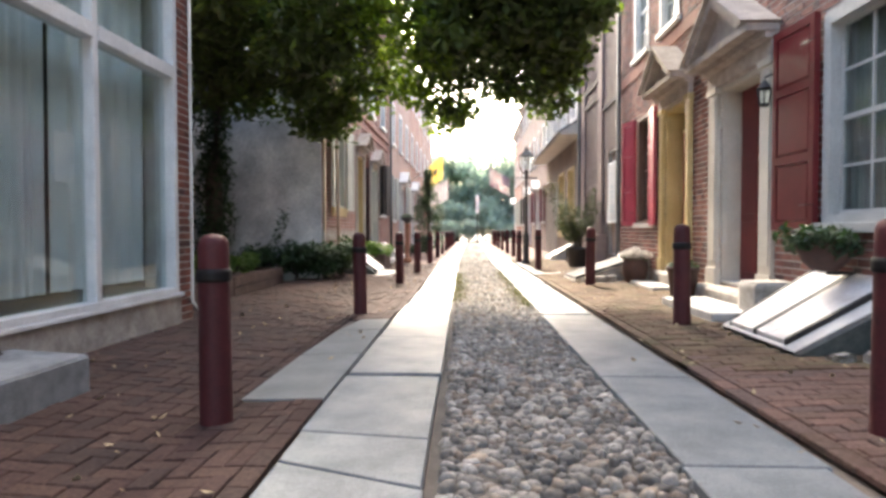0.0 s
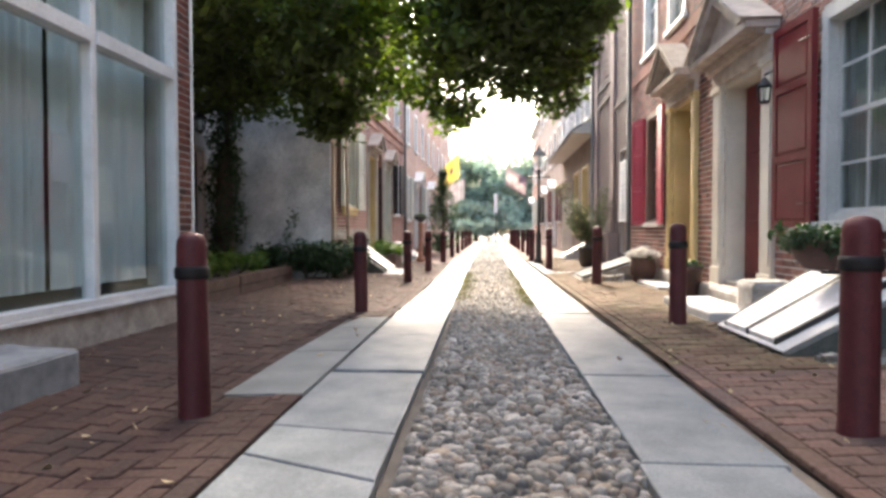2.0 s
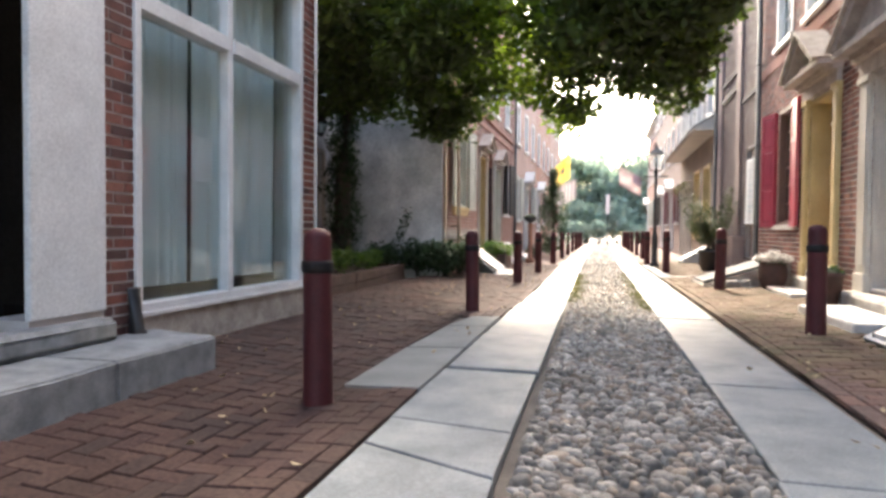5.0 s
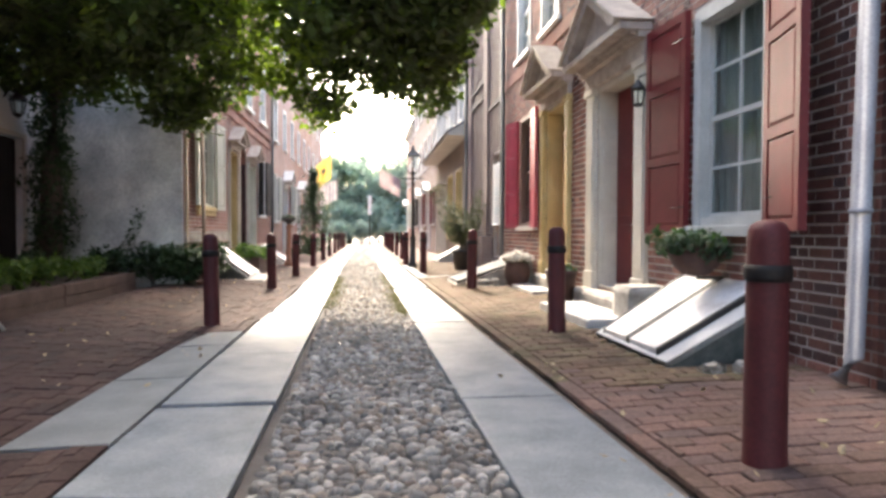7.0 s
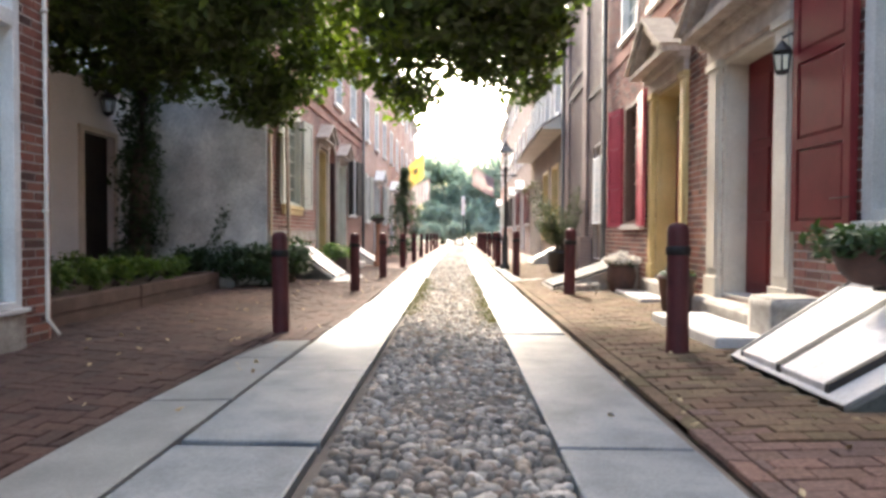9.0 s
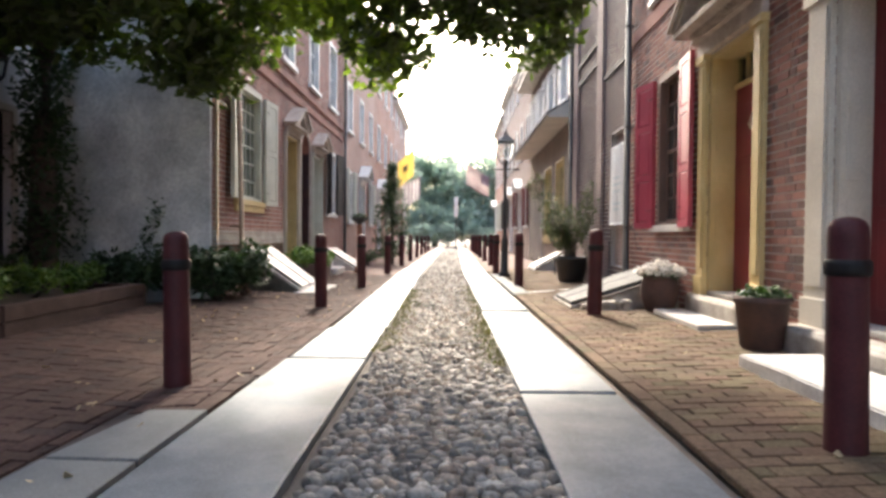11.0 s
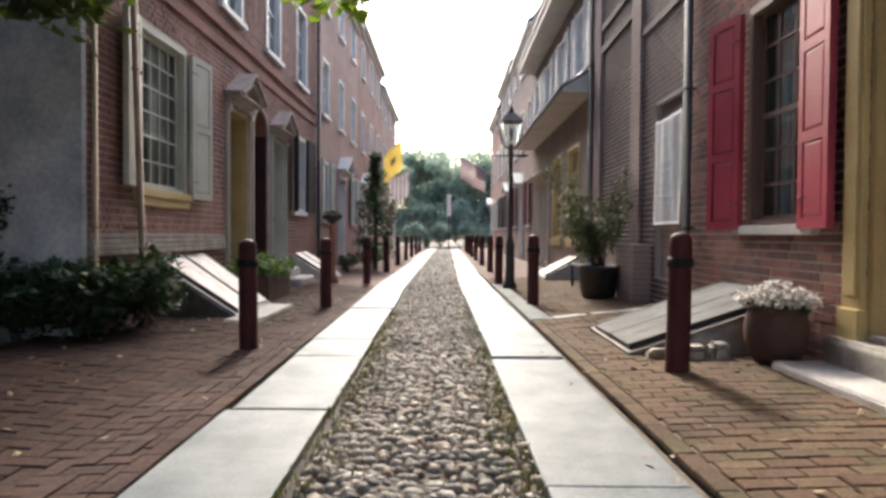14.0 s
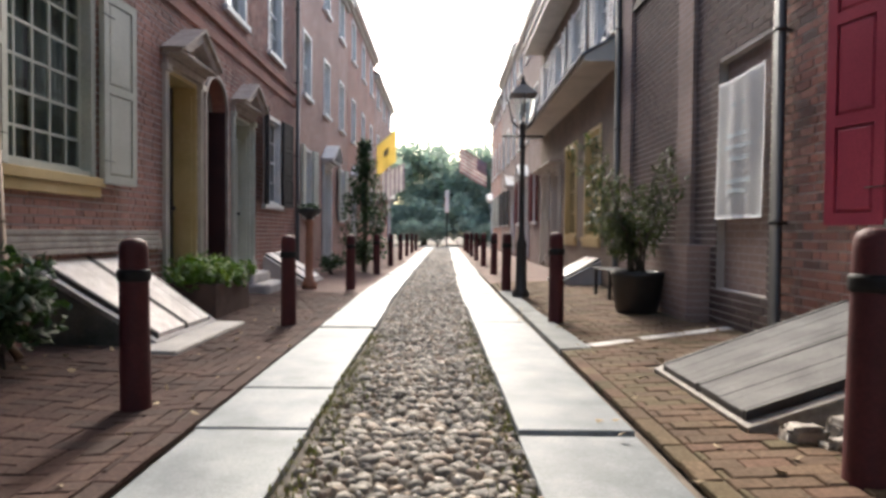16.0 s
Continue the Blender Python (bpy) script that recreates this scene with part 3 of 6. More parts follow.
def downpipe(W, y, z0, z1, paint, label, off=0.07, radius=0.04, lean=0.0):
    ob = empty("downspout", (W.x(off), y, z0), label=label, category="downspout")
    inv = Matrix.Translation((-W.x(off), -y, -z0))
    bm = tube([(W.x(off), y + lean, z1), (W.x(off), y, z0 + 0.15), (W.x(off + 0.1), y, z0 + 0.02)], radius, 12)
    bmesh.ops.transform(bm, matrix=inv, verts=bm.verts)
    part("pipe", bm, paint, ob)
    for z in np.arange(z0 + 1.0, z1, 1.6):
        bm = bmesh.new()
        lathe([(radius + 0.008, 0), (radius + 0.008, 0.03)], (W.x(off), y + lean * (z - z0) / (z1 - z0), z), 12, bm)
        W.box(bm, y - 0.012, y + 0.012, z, z + 0.03, 0, off)
        bmesh.ops.transform(bm, matrix=inv, verts=bm.verts)
        part("bracket", bm, paint, ob)
    return ob


# ---- ground, road and pavements ----
def sheet(name, xs, y0, y1, material, drop, step=1.0):
    bm = bmesh.new()
    ys = np.arange(y0, y1 + step / 2, step)
    grid = [[bm.verts.new((x, y, gz(x) - drop)) for y in ys] for x in xs]
    for a, b in zip(grid, grid[1:]):
        for k in range(len(ys) - 1):
            bm.faces.new((a[k], b[k], b[k + 1], a[k + 1]))
    return part(name, bm, material)


ground = sheet("ground", (-400, -60, -9, -2.9, -1.35, -0.8, 0.95, 2.1, 3.3, 9, 60, 400), -60, 460, M_ground, 0.055, 10)
tagged(ground, "sandy earth under the paving, reaching to the horizon", "ground", kind="structure")


def inner_left(y):
    return -0.14 - 0.013 * (min(y, 20) - 3)


def inner_right(y):
    return 0.93 - 0.0135 * (min(y, 20) - 3)


def left_width(y):
    return 0.64 if y < 8 else 0.585


def flag(bm, pts, z0, z1, bevel=0.006):
    lo, hi = [bm.verts.new((x, y, z0)) for x, y in pts], [bm.verts.new((x, y, z1(x, y))) for x, y in pts]
    top = bm.faces.new(hi)
    for k in range(len(pts)):
        bm.faces.new((lo[k], lo[(k + 1) % len(pts)], hi[(k + 1) % len(pts)], hi[k]))
    bmesh.ops.bevel(bm, geom=list(top.edges), offset=bevel, segments=2, affect="EDGES", profile=0.5)


rng = random.Random(4)
track = tagged(empty("stone_wheel_track"), "two rows of grey bluestone slabs along the lane", "road", kind="structure")
SKEW = {(-1, 3.22): 0.05, (-1, 2.72): 0.13}  # half the slant of a joint across its slab
JL = [-6.5, -4.6, -2.9, -1.2, 0.3, 1.55, 2.72, 3.22, 4.5, 6.0, 8.7, 10.3, 11.9, 12.75, 15.35, 17.2, 18.9]
JR = [-6.0, -4.4, -2.5, -0.6, 1.0, 2.88, 4.5, 7.7, 9.2, 11.85, 13.22, 15.78, 17.3, 19.2]
for joints, edge, width, sign in ((JL, inner_left, 0.64, -1), (JR, inner_right, 0.60, 1)):
    joints = list(joints)
    while joints[-1] < 54:
        joints.append(joints[-1] + rng.uniform(1.4, 2.4))
    for a, b in zip(joints, joints[1:]):
        tilt, jog, g = rng.uniform(-0.006, 0.006), rng.uniform(-0.012, 0.012), 0.013
        xa, xb = edge(a) + jog, edge(b) + jog
        w = (left_width(a + 0.1) if sign < 0 else width) + rng.uniform(-0.015, 0.015)
        sa, sb = SKEW.get((sign, a), 0), SKEW.get((sign, b), 0)
        pts = [(xa, a + g - sa), (xa + sign * w, a + g + sa), (xb + sign * w, b - g + sb), (xb, b - g - sb)]
        if sign < 0:
            pts = pts[::-1]
        bm = bmesh.new()
        base = rng.uniform(-0.004, 0.005) + (0.018 if sign > 0 and a == 11.85 else 0)
        flag(bm, pts, -0.08, lambda x, y: base + tilt * (y - a), 0.009)
        part("slab", bm, M_slab, track)
side = tagged(empty("side_flagstone"), "worn grey flagstones let into the brick pavement beside the track", "paving", kind="structure")
for pts in ([(-1.33, 3.9), (-0.815, 3.85), (-0.83, 5.2), (-1.34, 5.25)], [(-1.34, 5.28), (-0.83, 5.23), (-0.85, 6.42), (-1.3, 6.5)], [(-1.3, 6.53), (-0.85, 6.45), (-0.86, 7.2), (-1.2, 7.25)],
            [(1.43, 14.05), (1.7, 14.05), (1.62, 16.6), (1.4, 16.6)], [(1.4, 16.63), (1.62, 16.63), (1.6, 19.4), (1.36, 19.4)]):
    bm = bmesh.new()
    flag(bm, pts, -0.08, lambda x, y: gz(x) + 0.006)
    part("flagstone", bm, M_slab_dull, side)
for k in range(6):
    a, b = (1.74 + 0.29 * k, 14.08 + 0.15 * k), (2.02 + 0.29 * k, 14.22 + 0.15 * k)
    bm = bmesh.new()
    flag(bm, [a, b, (b[0] - 0.06, b[1] + 0.13), (a[0] - 0.06, a[1] + 0.13)], -0.05, lambda x, y: gz(x) + 0.008)
    part("edging_stone", bm, M_stone, side)

# ---- houses along the right pavement (fronts at x = 3.3) ----
XR, XL = 3.3, -2.9
h = house_r0 = empty("row_house", label="dark brick row house with maroon panelled shutters", category="house", group="row houses")
W = Wall(XR, -1, -9.0, 4.12, 8.6)
window(h, W, 2.0, 3.0, 1.55, 3.2, 2, 4, M_cream, M_cream, label="tall sash window with cream frame")
window(h, W, 0.2, 1.2, 1.55, 3.2, 2, 4, M_cream, M_cream)
for k in range(4):
    window(h, W, -7.5 + 2.9 * k, -6.5 + 2.9 * k, 4.6, 6.3, 2, 4, M_cream, M_cream)
shutter(h, W, 3.05, 1, 0.8, 1.5, 3.25, 3, M_oxblood, panels=(0.3, 0.5))
WALL_R0 = W
WALL_R0.obj = shell(h, W, M_mortar_dark, "dark red brick wall")
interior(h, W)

h = house_r1 = empty("row_house", label="red brick row house with cream door surround and maroon shutters", category="house", group="row houses")
W = Wall(XR, -1, 4.12, 9.55, 8.9)
# Grey curtain added here to stand in for reflections on the panes.
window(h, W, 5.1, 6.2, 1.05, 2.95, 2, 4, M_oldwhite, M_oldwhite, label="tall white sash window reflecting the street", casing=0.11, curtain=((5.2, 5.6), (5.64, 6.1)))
shutter(h, W, 5.08, -1, 0.6, 1.0, 3.0, 14, M_maroon)
shutter(h, W, 6.24, 1, 0.72, 0.98, 3.0, 3, M_maroon)
doorway(h, W, 7.42, 8.62, 0.33, 2.82, 0.24, M_maroon, M_cream, cw=0.3, transom=0.0, entab=0.34, pediment=0.62, hood=0.36, over=0.06, top=M_hood, label="dark red panelled door in a cream surround")
for y in (4.9, 6.6, 8.2):
    window(h, W, y, y + 1.0, 4.5, 6.2, 2, 4, M_white, M_white)
belt(h, W, 3.95, 0.2, 0.03, M_brick_red_far)
WALL_R1 = W
WALL_R1.obj = shell(h, W, M_mortar, "old red brick wall with dark headers")
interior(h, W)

h = house_r2 = empty("row_house", label="red brick row house with ochre doorway and bright red shutters", category="house", group="row houses")
W = Wall(XR, -1, 9.55, 14.1, 9.0)
doorway(h, W, 9.84, 10.96, 0.36, 2.98, 0.27, M_crimson, M_yellow, cw=0.2, transom=0.34, entab=0.3, pediment=0.55, hood=0.34, over=0.06, top=M_hood, label="red panelled door in an ochre surround")
window(h, W, 11.70, 12.66, 1.12, 3.15, 3, 6, M_brown, M_stone, label="twelve-over-twelve sash window with dark brown frame", curtain=((11.78, 12.05), (12.1, 12.58)))
shutter(h, W, 11.68, -1, 0.46, 1.08, 3.13, 5, M_redpaint)
shutter(h, W, 12.72, 1, 0.44, 1.08, 3.13, 16, M_redpaint)
for y in (10.3, 12.0):
    window(h, W, y, y + 1.0, 4.35, 6.1, 3, 4, M_white, M_white)
belt(h, W, 3.98, 0.2, 0.03, M_brick_red_far)
WALL_R2 = W
WALL_R2.obj = shell(h, W, M_mortar, "red brick wall")
interior(h, W)

h = house_r3 = empty("row_house", label="plain grey-brown brick building with blocked openings", category="house", group="row houses")
W = Wall(XR, -1, 14.1, 18.98, 9.4)
part("blocked_door", W.bar((14.28, 15.33, 0.45, 2.8, -0.12, -0.09)), M_far_grey, h, "doorway bricked up in grey-brown brick")
W.hole(14.28, 15.33, 0.45, 2.8)
part("pier", W.bar((15.9, 16.35, -0.1, 6.2, 0, 0.06)), M_far_grey, h)
part("pier", W.bar((18.3, 18.75, -0.1, 6.2, 0, 0.06)), M_far_grey, h)
bm = W.bar((16.35, 18.3, 4.35, 4.47, 0, 0.05), (16.35, 18.3, 4.75, 4.87, 0, 0.05), (14.1, 15.9, 3.9, 4.0, 0, 0.04))
part("drip_moulding", bm, M_blackwood_shade, h, "dark stepped brick moulding")
WALL_R3 = W
WALL_R3.obj = shell(h, W, M_mortar, "grey-brown brick wall")

h = house_r4 = empty("row_house", label="narrow house with pent eave, louvred shutters and ochre shopfront", category="house", group="row houses")
W = Wall(XR, -1, 19.0, 27.6, 6.75)
window(h, W, 20.3, 21.6, 0.95, 3.05, 4, 4, M_yellow, M_yellow, meet=False, label="ochre shop window with small panes")
window(h, W, 22.4, 23.7, 0.95, 3.05, 4, 4, M_yellow, M_yellow, meet=False)
doorway(h, W, 24.4, 25.4, 0.25, 2.6, 0.15, M_maroon, M_cream, cw=0.14, entab=0.2, label="dark panelled door")
doorway(h, W, 26.2, 27.1, 0.25, 2.6, 0.15, M_sage, M_cream, cw=0.14, entab=0.2)
for y in (19.9, 22.1, 24.3, 26.3):
    window(h, W, y, y + 0.85, 4.5, 5.9, 2, 4, M_white, M_white)
    for a in (y - 0.47, y + 0.87):
        lv = part("louvred_shutter", W.bar((a, a + 0.05, 4.45, 5.95, 0.01, 0.05)), M_white, h, "white louvred shutter")
        part("stile", W.bar((a + 0.4, a + 0.45, 4.45, 5.95, 0.01, 0.05)), M_white, lv)
        for k in range(17):
            bm = bmesh.new()
            vs = block(bm, W.x(0.015), W.x(0.04), a + 0.05, a + 0.4, 4.48 + 0.086 * k, 4.53 + 0.086 * k)
            for v in vs[4:]:
                v.co.x += 0.012
            part("slat", bm, M_white, lv)
bm = bmesh.new()
prism(bm, [(W.x(0), 4.28), (W.x(0.62), 3.92), (W.x(0.62), 3.84), (W.x(0), 3.84)], "y", W.y0 + 0.05, W.y1)
part("pent_eave", bm, M_cream, h, "cream boarded pent eave over the ground floor")
bm = bmesh.new()
prism(bm, [(W.x(0), 4.335), (W.x(0.68), 3.94), (W.x(0.68), 3.90), (W.x(0), 4.295)], "y", W.y0 + 0.03, W.y1 + 0.02)
part("pent_roof", bm, M_slate, h)
part("soffit", W.bar((W.y0 + 0.02, W.y1 - 0.02, 6.32, 6.42, 0.0, 0.55)), M_cream, h)
WALL_R4 = W
shell(h, W, M_far_dun, "dun brick wall", eave=0.6)
interior(h, W)

# ---- houses along the left pavement (fronts at x = -2.9) ----
h = shop = empty("corner_shop", label="brick building with a large white-framed display window", category="building")
W = Wall(XL, 1, -9.0, 6.72, 7.6)
W.hole(3.90, 6.38, 0.33, 3.5)
W.hole(1.7, 3.08, 0.33, 3.2)
W.hole(3.08, 3.64, 0.42, 3.2)
win = part("display_window", W.bar((5.025, 5.10, 0.425, 3.42, -0.10, 0.012), bevel=0.006), M_white, h, "white-painted display window frame")
for spec in ((3.90, 3.96, 0.37, 3.5, -0.12, 0.03), (6.31, 6.38, 0.37, 3.5, -0.12, 0.03), (3.96, 6.31, 0.37, 0.425, -0.12, 0.03), (3.96, 6.31, 3.42, 3.5, -0.12, 0.03), (3.96, 5.025, 2.48, 2.6, -0.12, 0.03), (5.10, 6.31, 2.48, 2.6, -0.12, 0.03)):
    part("frame_bar", W.bar(spec, bevel=0.006), M_white, win)
for a, b in ((3.96, 5.025), (5.10, 6.31)):
    for c, d in ((0.425, 2.48), (2.6, 3.42)):
        p = part("pane", W.bar((a, b, c, d, -0.075, -0.069)), M_glass, win)
        p.visible_shadow = False
part("sill_board", W.bar((3.86, 6.44, 0.335, 0.368, -0.02, 0.06), bevel=0.006), M_white, win)
bm = bmesh.new()
for ya, yb, f in ((3.95, 4.9, 3.1), (4.97, 6.34, 2.3)):
    n, top, bot = 90, [], []
    for k in range(n + 1):
        y = ya + (yb - ya) * k / n
        d = -0.30 - 0.028 * math.sin(k * 0.55 * f / 3) - 0.012 * math.sin(k * 0.23 + f)
        top.append(bm.verts.new((W.x(d), y, 3.4))), bot.append(bm.verts.new((W.x(d - 0.02), y + 0.01 * math.sin(k), 0.5)))
    for k in range(n):
        bm.faces.new((bot[k], bot[k + 1], top[k + 1], top[k])).smooth = True
part("curtain", bm, M_curtain, win, "pale grey-green curtains hanging inside")
part("notice", W.bar((4.72, 4.96, 1.35, 1.72, -0.11, -0.105)), M_white, win, "white paper notice behind the glass")
part("window_floor", W.bar((3.7, 6.5, 0.2, 0.42, -0.9, -0.13)), M_blackwood_shade, win)
part("door_panel", W.bar((3.08, 3.64, 0.42, 3.2, -0.03, 0.02), bevel=0.01), M_white, h, "broad white-painted board beside the doorway")
# Near-black sheet paints the shade inside the open doorway.
part("doorway_shade", W.bar((1.7, 3.08, 0.33, 3.2, -0.5, -0.45)), M_blackwood_shade, h, "near-black sheet standing for the shade in the open doorway")
part("base_course", W.bar((3.88, 6.42, -0.1, 0.33, 0.0, 0.03)), M_stone_worn, h, "pale rendered base course")
WALL_A = W
WALL_A.obj = shell(h, W, M_mortar, "red brick pier and wall")
interior(h, W, 1.2)

h = house_b = empty("row_house", label="red brick row house with grey-green shutters and ochre door", category="house", group="row houses")
W = Wall(XL, 1, 12.5, 22.55, 8.2)
window(h, W, 13.4, 14.68, 1.50, 3.32, 5, 6, M_sage, M_yellow, meet=False, label="leaded-looking window of thirty small panes", pane_mat=M_glass_green, curtain=((13.48, 13.95), (14.05, 14.6)))
shutter(h, W, 13.38, -1, 0.40, 1.5, 3.3, 8, M_sage, panels=(0.5, 0.5))
shutter(h, W, 14.72, 1, 0.52, 1.45, 3.28, 6, M_sage, panels=(0.5, 0.5))
# The black leaf stands in for the unlit opening between the jambs.
doorway(h, W, 16.2, 17.17, 0.35, 2.95, 0.3, M_blackwood_shade, M_cream, cw=0.09, transom=0.0, entab=0.17, pediment=0.36, hood=0.24, over=0.03, top=M_hood, label="doorway with ochre jambs, the shade of its opening painted on the leaf", jamb=M_yellow)
doorway(h, W, 18.56, 19.48, 0.35, 2.85, 0.2, M_sage, M_sage, cw=0.09, transom=0.3, entab=0.16, pediment=0.33, hood=0.22, over=0.02, top=M_hood, label="grey-green panelled door with a fanlight")
W.hole(17.42, 18.24, 0.0, 3.2)
alley = part("alley_door", W.bar((17.43, 18.23, 0.0, 3.19, -0.3, -0.26)), M_passage, h, "maroon door of an arched side passage, darkened for the shade inside")
for k in range(5):
    part("plank", W.bar((17.44 + 0.157 * k, 17.59 + 0.157 * k, 0.02, 3.17, -0.26, -0.25)), M_passage, alley)
for a, b in ((17.422, 17.445), (18.215, 18.238)):
    part("jamb", W.bar((a, b, 0.0, 2.79, -0.26, 0.003)), M_passage, alley)
RISE = [(17.83 + 0.41 * math.cos(a), 2.79 + 0.41 * math.sin(a)) for a in np.linspace(0, math.pi, 17)]
for sign, corner in ((1, 18.24), (-1, 17.42)):
    curve = RISE[:9] if sign > 0 else RISE[8:][::-1]
    bm = bmesh.new()
    prism(bm, [(corner, 3.2)] + [(y, z - 0.001) for y, z in curve[::-1]], "x", W.x(-0.2), W.x(0.004))
    part("spandrel", bm, M_brick_red_far, alley)
bm = bmesh.new()
outer = [(17.83 + 0.475 * math.cos(a), 2.79 + 0.475 * math.sin(a)) for a in np.linspace(0, math.pi, 17)]
prism(bm, [(18.305, 0.1)] + outer + [(17.355, 0.1), (17.42, 0.1)] + RISE[::-1] + [(18.24, 0.1)], "x", W.x(0.005), W.x(0.04))
part("arch_trim", bm, M_hood, alley, "weathered arched moulding")
window(h, W, 20.2, 21.35, 1.52, 3.2, 3, 4, M_white, M_white, label="sash window with white frame")
shutter(h, W, 20.18, -1, 0.45, 1.5, 3.2, 20, M_blackwood_shade)
shutter(h, W, 21.38, 1, 0.55, 1.5, 3.2, 6, M_blackwood_shade)
for y in (13.6, 15.9, 18.2, 20.5):
    window(h, W, y, y + 1.0, 4.4, 6.1, 3, 4, M_white, M_white)
belt(h, W, 3.72, 0.14, 0.04, M_brick_red_far)
belt(h, W, 4.0, 0.1, 0.06, M_brick_red_far)
for k in range(4):
    part("water_table_course", W.bar((W.y0, 15.98, 0.79 + 0.056 * k, 0.838 + 0.056 * k, 0, 0.075 - 0.012 * k), bevel=0.008), M_stone_worn, h, "moulded course of pinkish-grey bricks")
WALL_B = W
WALL_B.obj = shell(h, W, M_mortar, "red brick wall")
interior(h, W)
part("side_wall", boxes((-8.9, -2.9, 12.42, 12.496, -0.2, 8.2)), M_stucco, h, "grey stucco side wall with patches")


def far_house(label, W, material, bays, storeys, wood, door_bay, trim=M_white):
    h = empty("row_house", label=label, category="house", group="row houses")
    step = (W.y1 - W.y0) / bays
    for s in range(storeys):
        for k in range(bays):
            y = W.y0 + step * (k + 0.5)
            if s == 0 and k == door_bay:
                doorway(h, W, y - 0.45, y + 0.45, 0.3, 2.7, 0.15, wood, trim, cw=0.13, entab=0.25, pediment=0.4, hood=0.3)
                continue
            window(h, W, y - 0.45, y + 0.45, 1.4 + 2.85 * s, 3.0 + 2.75 * s, 2, 4, trim, trim)
            if s == 0:
                shutter(h, W, y - 0.46, -1, 0.4, 1.4, 3.0, 5, wood), shutter(h, W, y + 0.46, 1, 0.4, 1.4, 3.0, 5, wood)
    shell(h, W, material, "brick wall")
    interior(h, W)
    return h


far_house("three-storey brick row house with white sash windows", Wall(XL, 1, 22.57, 30.0, 8.7), M_far_brick_b, 3, 3, M_sage, 1)
far_house("three-storey brick row house with dark shutters", Wall(XL, 1, 30.02, 38.0, 9.0), M_far_brick, 3, 3, M_blackwood_shade, 0)
far_house("brick row house far down the lane", Wall(XL, 1, 38.02, 47.0, 8.4), M_far_brick_b, 3, 3, M_maroon, 2)
far_house("brick row house with red shutters", Wall(XR, -1, 27.62, 34.0, 8.2), M_far_grey, 3, 3, M_maroon, 1)
far_house("brick row house with white trim", Wall(XR, -1, 34.02, 41.0, 8.6), M_far_grey, 3, 3, M_blackwood_shade, 0)
far_house("brick row house far down the lane", Wall(XR, -1, 41.02, 48.0, 8.0), M_far_brick, 3, 3, M_sage, 2)

garden_wall = empty("garden_wall", label="whitewashed garden wall with a dark plank gate", category="wall")
W = Wall(-5.2, 1, 6.74, 12.41, 3.25)
W.hole(10.95, 11.78, 0.05, 2.48)
W.build(garden_wall, M_whitewash, "whitewashed wall", 0.25)
gate = part("gate", W.bar((10.95, 11.78, 0.05, 2.48, -0.16, -0.12)), M_blackwood_shade, garden_wall, "dark plank gate")
for k in range(6):
    part("plank", W.bar((10.955 + 0.138 * k, 11.085 + 0.138 * k, 0.07, 2.46, -0.12, -0.105)), M_blackwood_shade, gate)
part("cap", W.bar((6.74, 12.41, 3.25, 3.31, -0.28, 0.03)), M_stone, garden_wall)
part("rear_wall", boxes((-5.44, -2.93, 6.725, 6.80, -0.1, 7.6)), M_far_brick, shop, "brick end wall of the shop")

# ---- bollards ----
def bollard():
    ob = empty("bollard", label="dark red painted iron bollard with a black band", category="bollard", group="bollards along the lane")
    part("post", lathe([(0.088, -0.1), (0.088, 0.0), (0.084, 0.02), (0.081, 0.5), (0.079, 0.9), (0.076, 0.945), (0.064, 0.972), (0.04, 0.987), (0.012, 0.992)], sides=28), M_bollard, ob)
    part("band", lathe([(0.08, 0.742), (0.088, 0.746), (0.091, 0.765), (0.091, 0.79), (0.088, 0.808), (0.079, 0.812)], sides=28), M_band, ob, "black ring round the post")
    return ob


POSTS = [(-1.30, 3.48), (-1.31, 7.85), (-1.34, 12.32), (-1.28, 15.62), (-1.26, 20.0), (-1.25, 24.2), (-1.25, 28.2), (-1.25, 32.4), (-1.25, 36.5), (-1.25, 40.7), (-1.25, 45),
         (1.97, 3.19), (2.13, 6.54), (2.085, 11.13), (1.68, 15.66), (1.50, 19.5), (1.62, 23.8), (1.6, 27.5), (1.58, 31.4), (1.56, 35.2), (1.55, 39.5), (1.55, 44)]
first = bollard()
for k, (x, y) in enumerate(POSTS):
    m = pose(x, y, gz(x), rng.uniform(-0.8, 0.8), rng.uniform(-0.8, 0.8), rng.uniform(0, 360))
    if k == 0:
        first.matrix_basis = m
    else:
        copy_thing(first, m)


# ---- things ----
def wpart(name, bm, material, parent, label=""):
    """A part whose mesh was made in world places."""
    o, off = parent, Vector()
    while o:
        off += o.location
        o = o.parent
    bmesh.ops.translate(bm, vec=-off, verts=bm.verts)
    return part(name, bm, material, parent, label)


def raw_mesh(name, verts, faces, material, parent=None, label="", smooth=False):
    mesh = bpy.data.meshes.new(name)
    mesh.from_pydata([tuple(v) for v in verts], [], faces)
    mesh.materials.append(material)
    if smooth:
        mesh.polygons.foreach_set("use_smooth", [True] * len(mesh.polygons))
    ob = new(name, mesh)
    ob.parent = parent
    if label:
        ob["label"] = label
    return ob


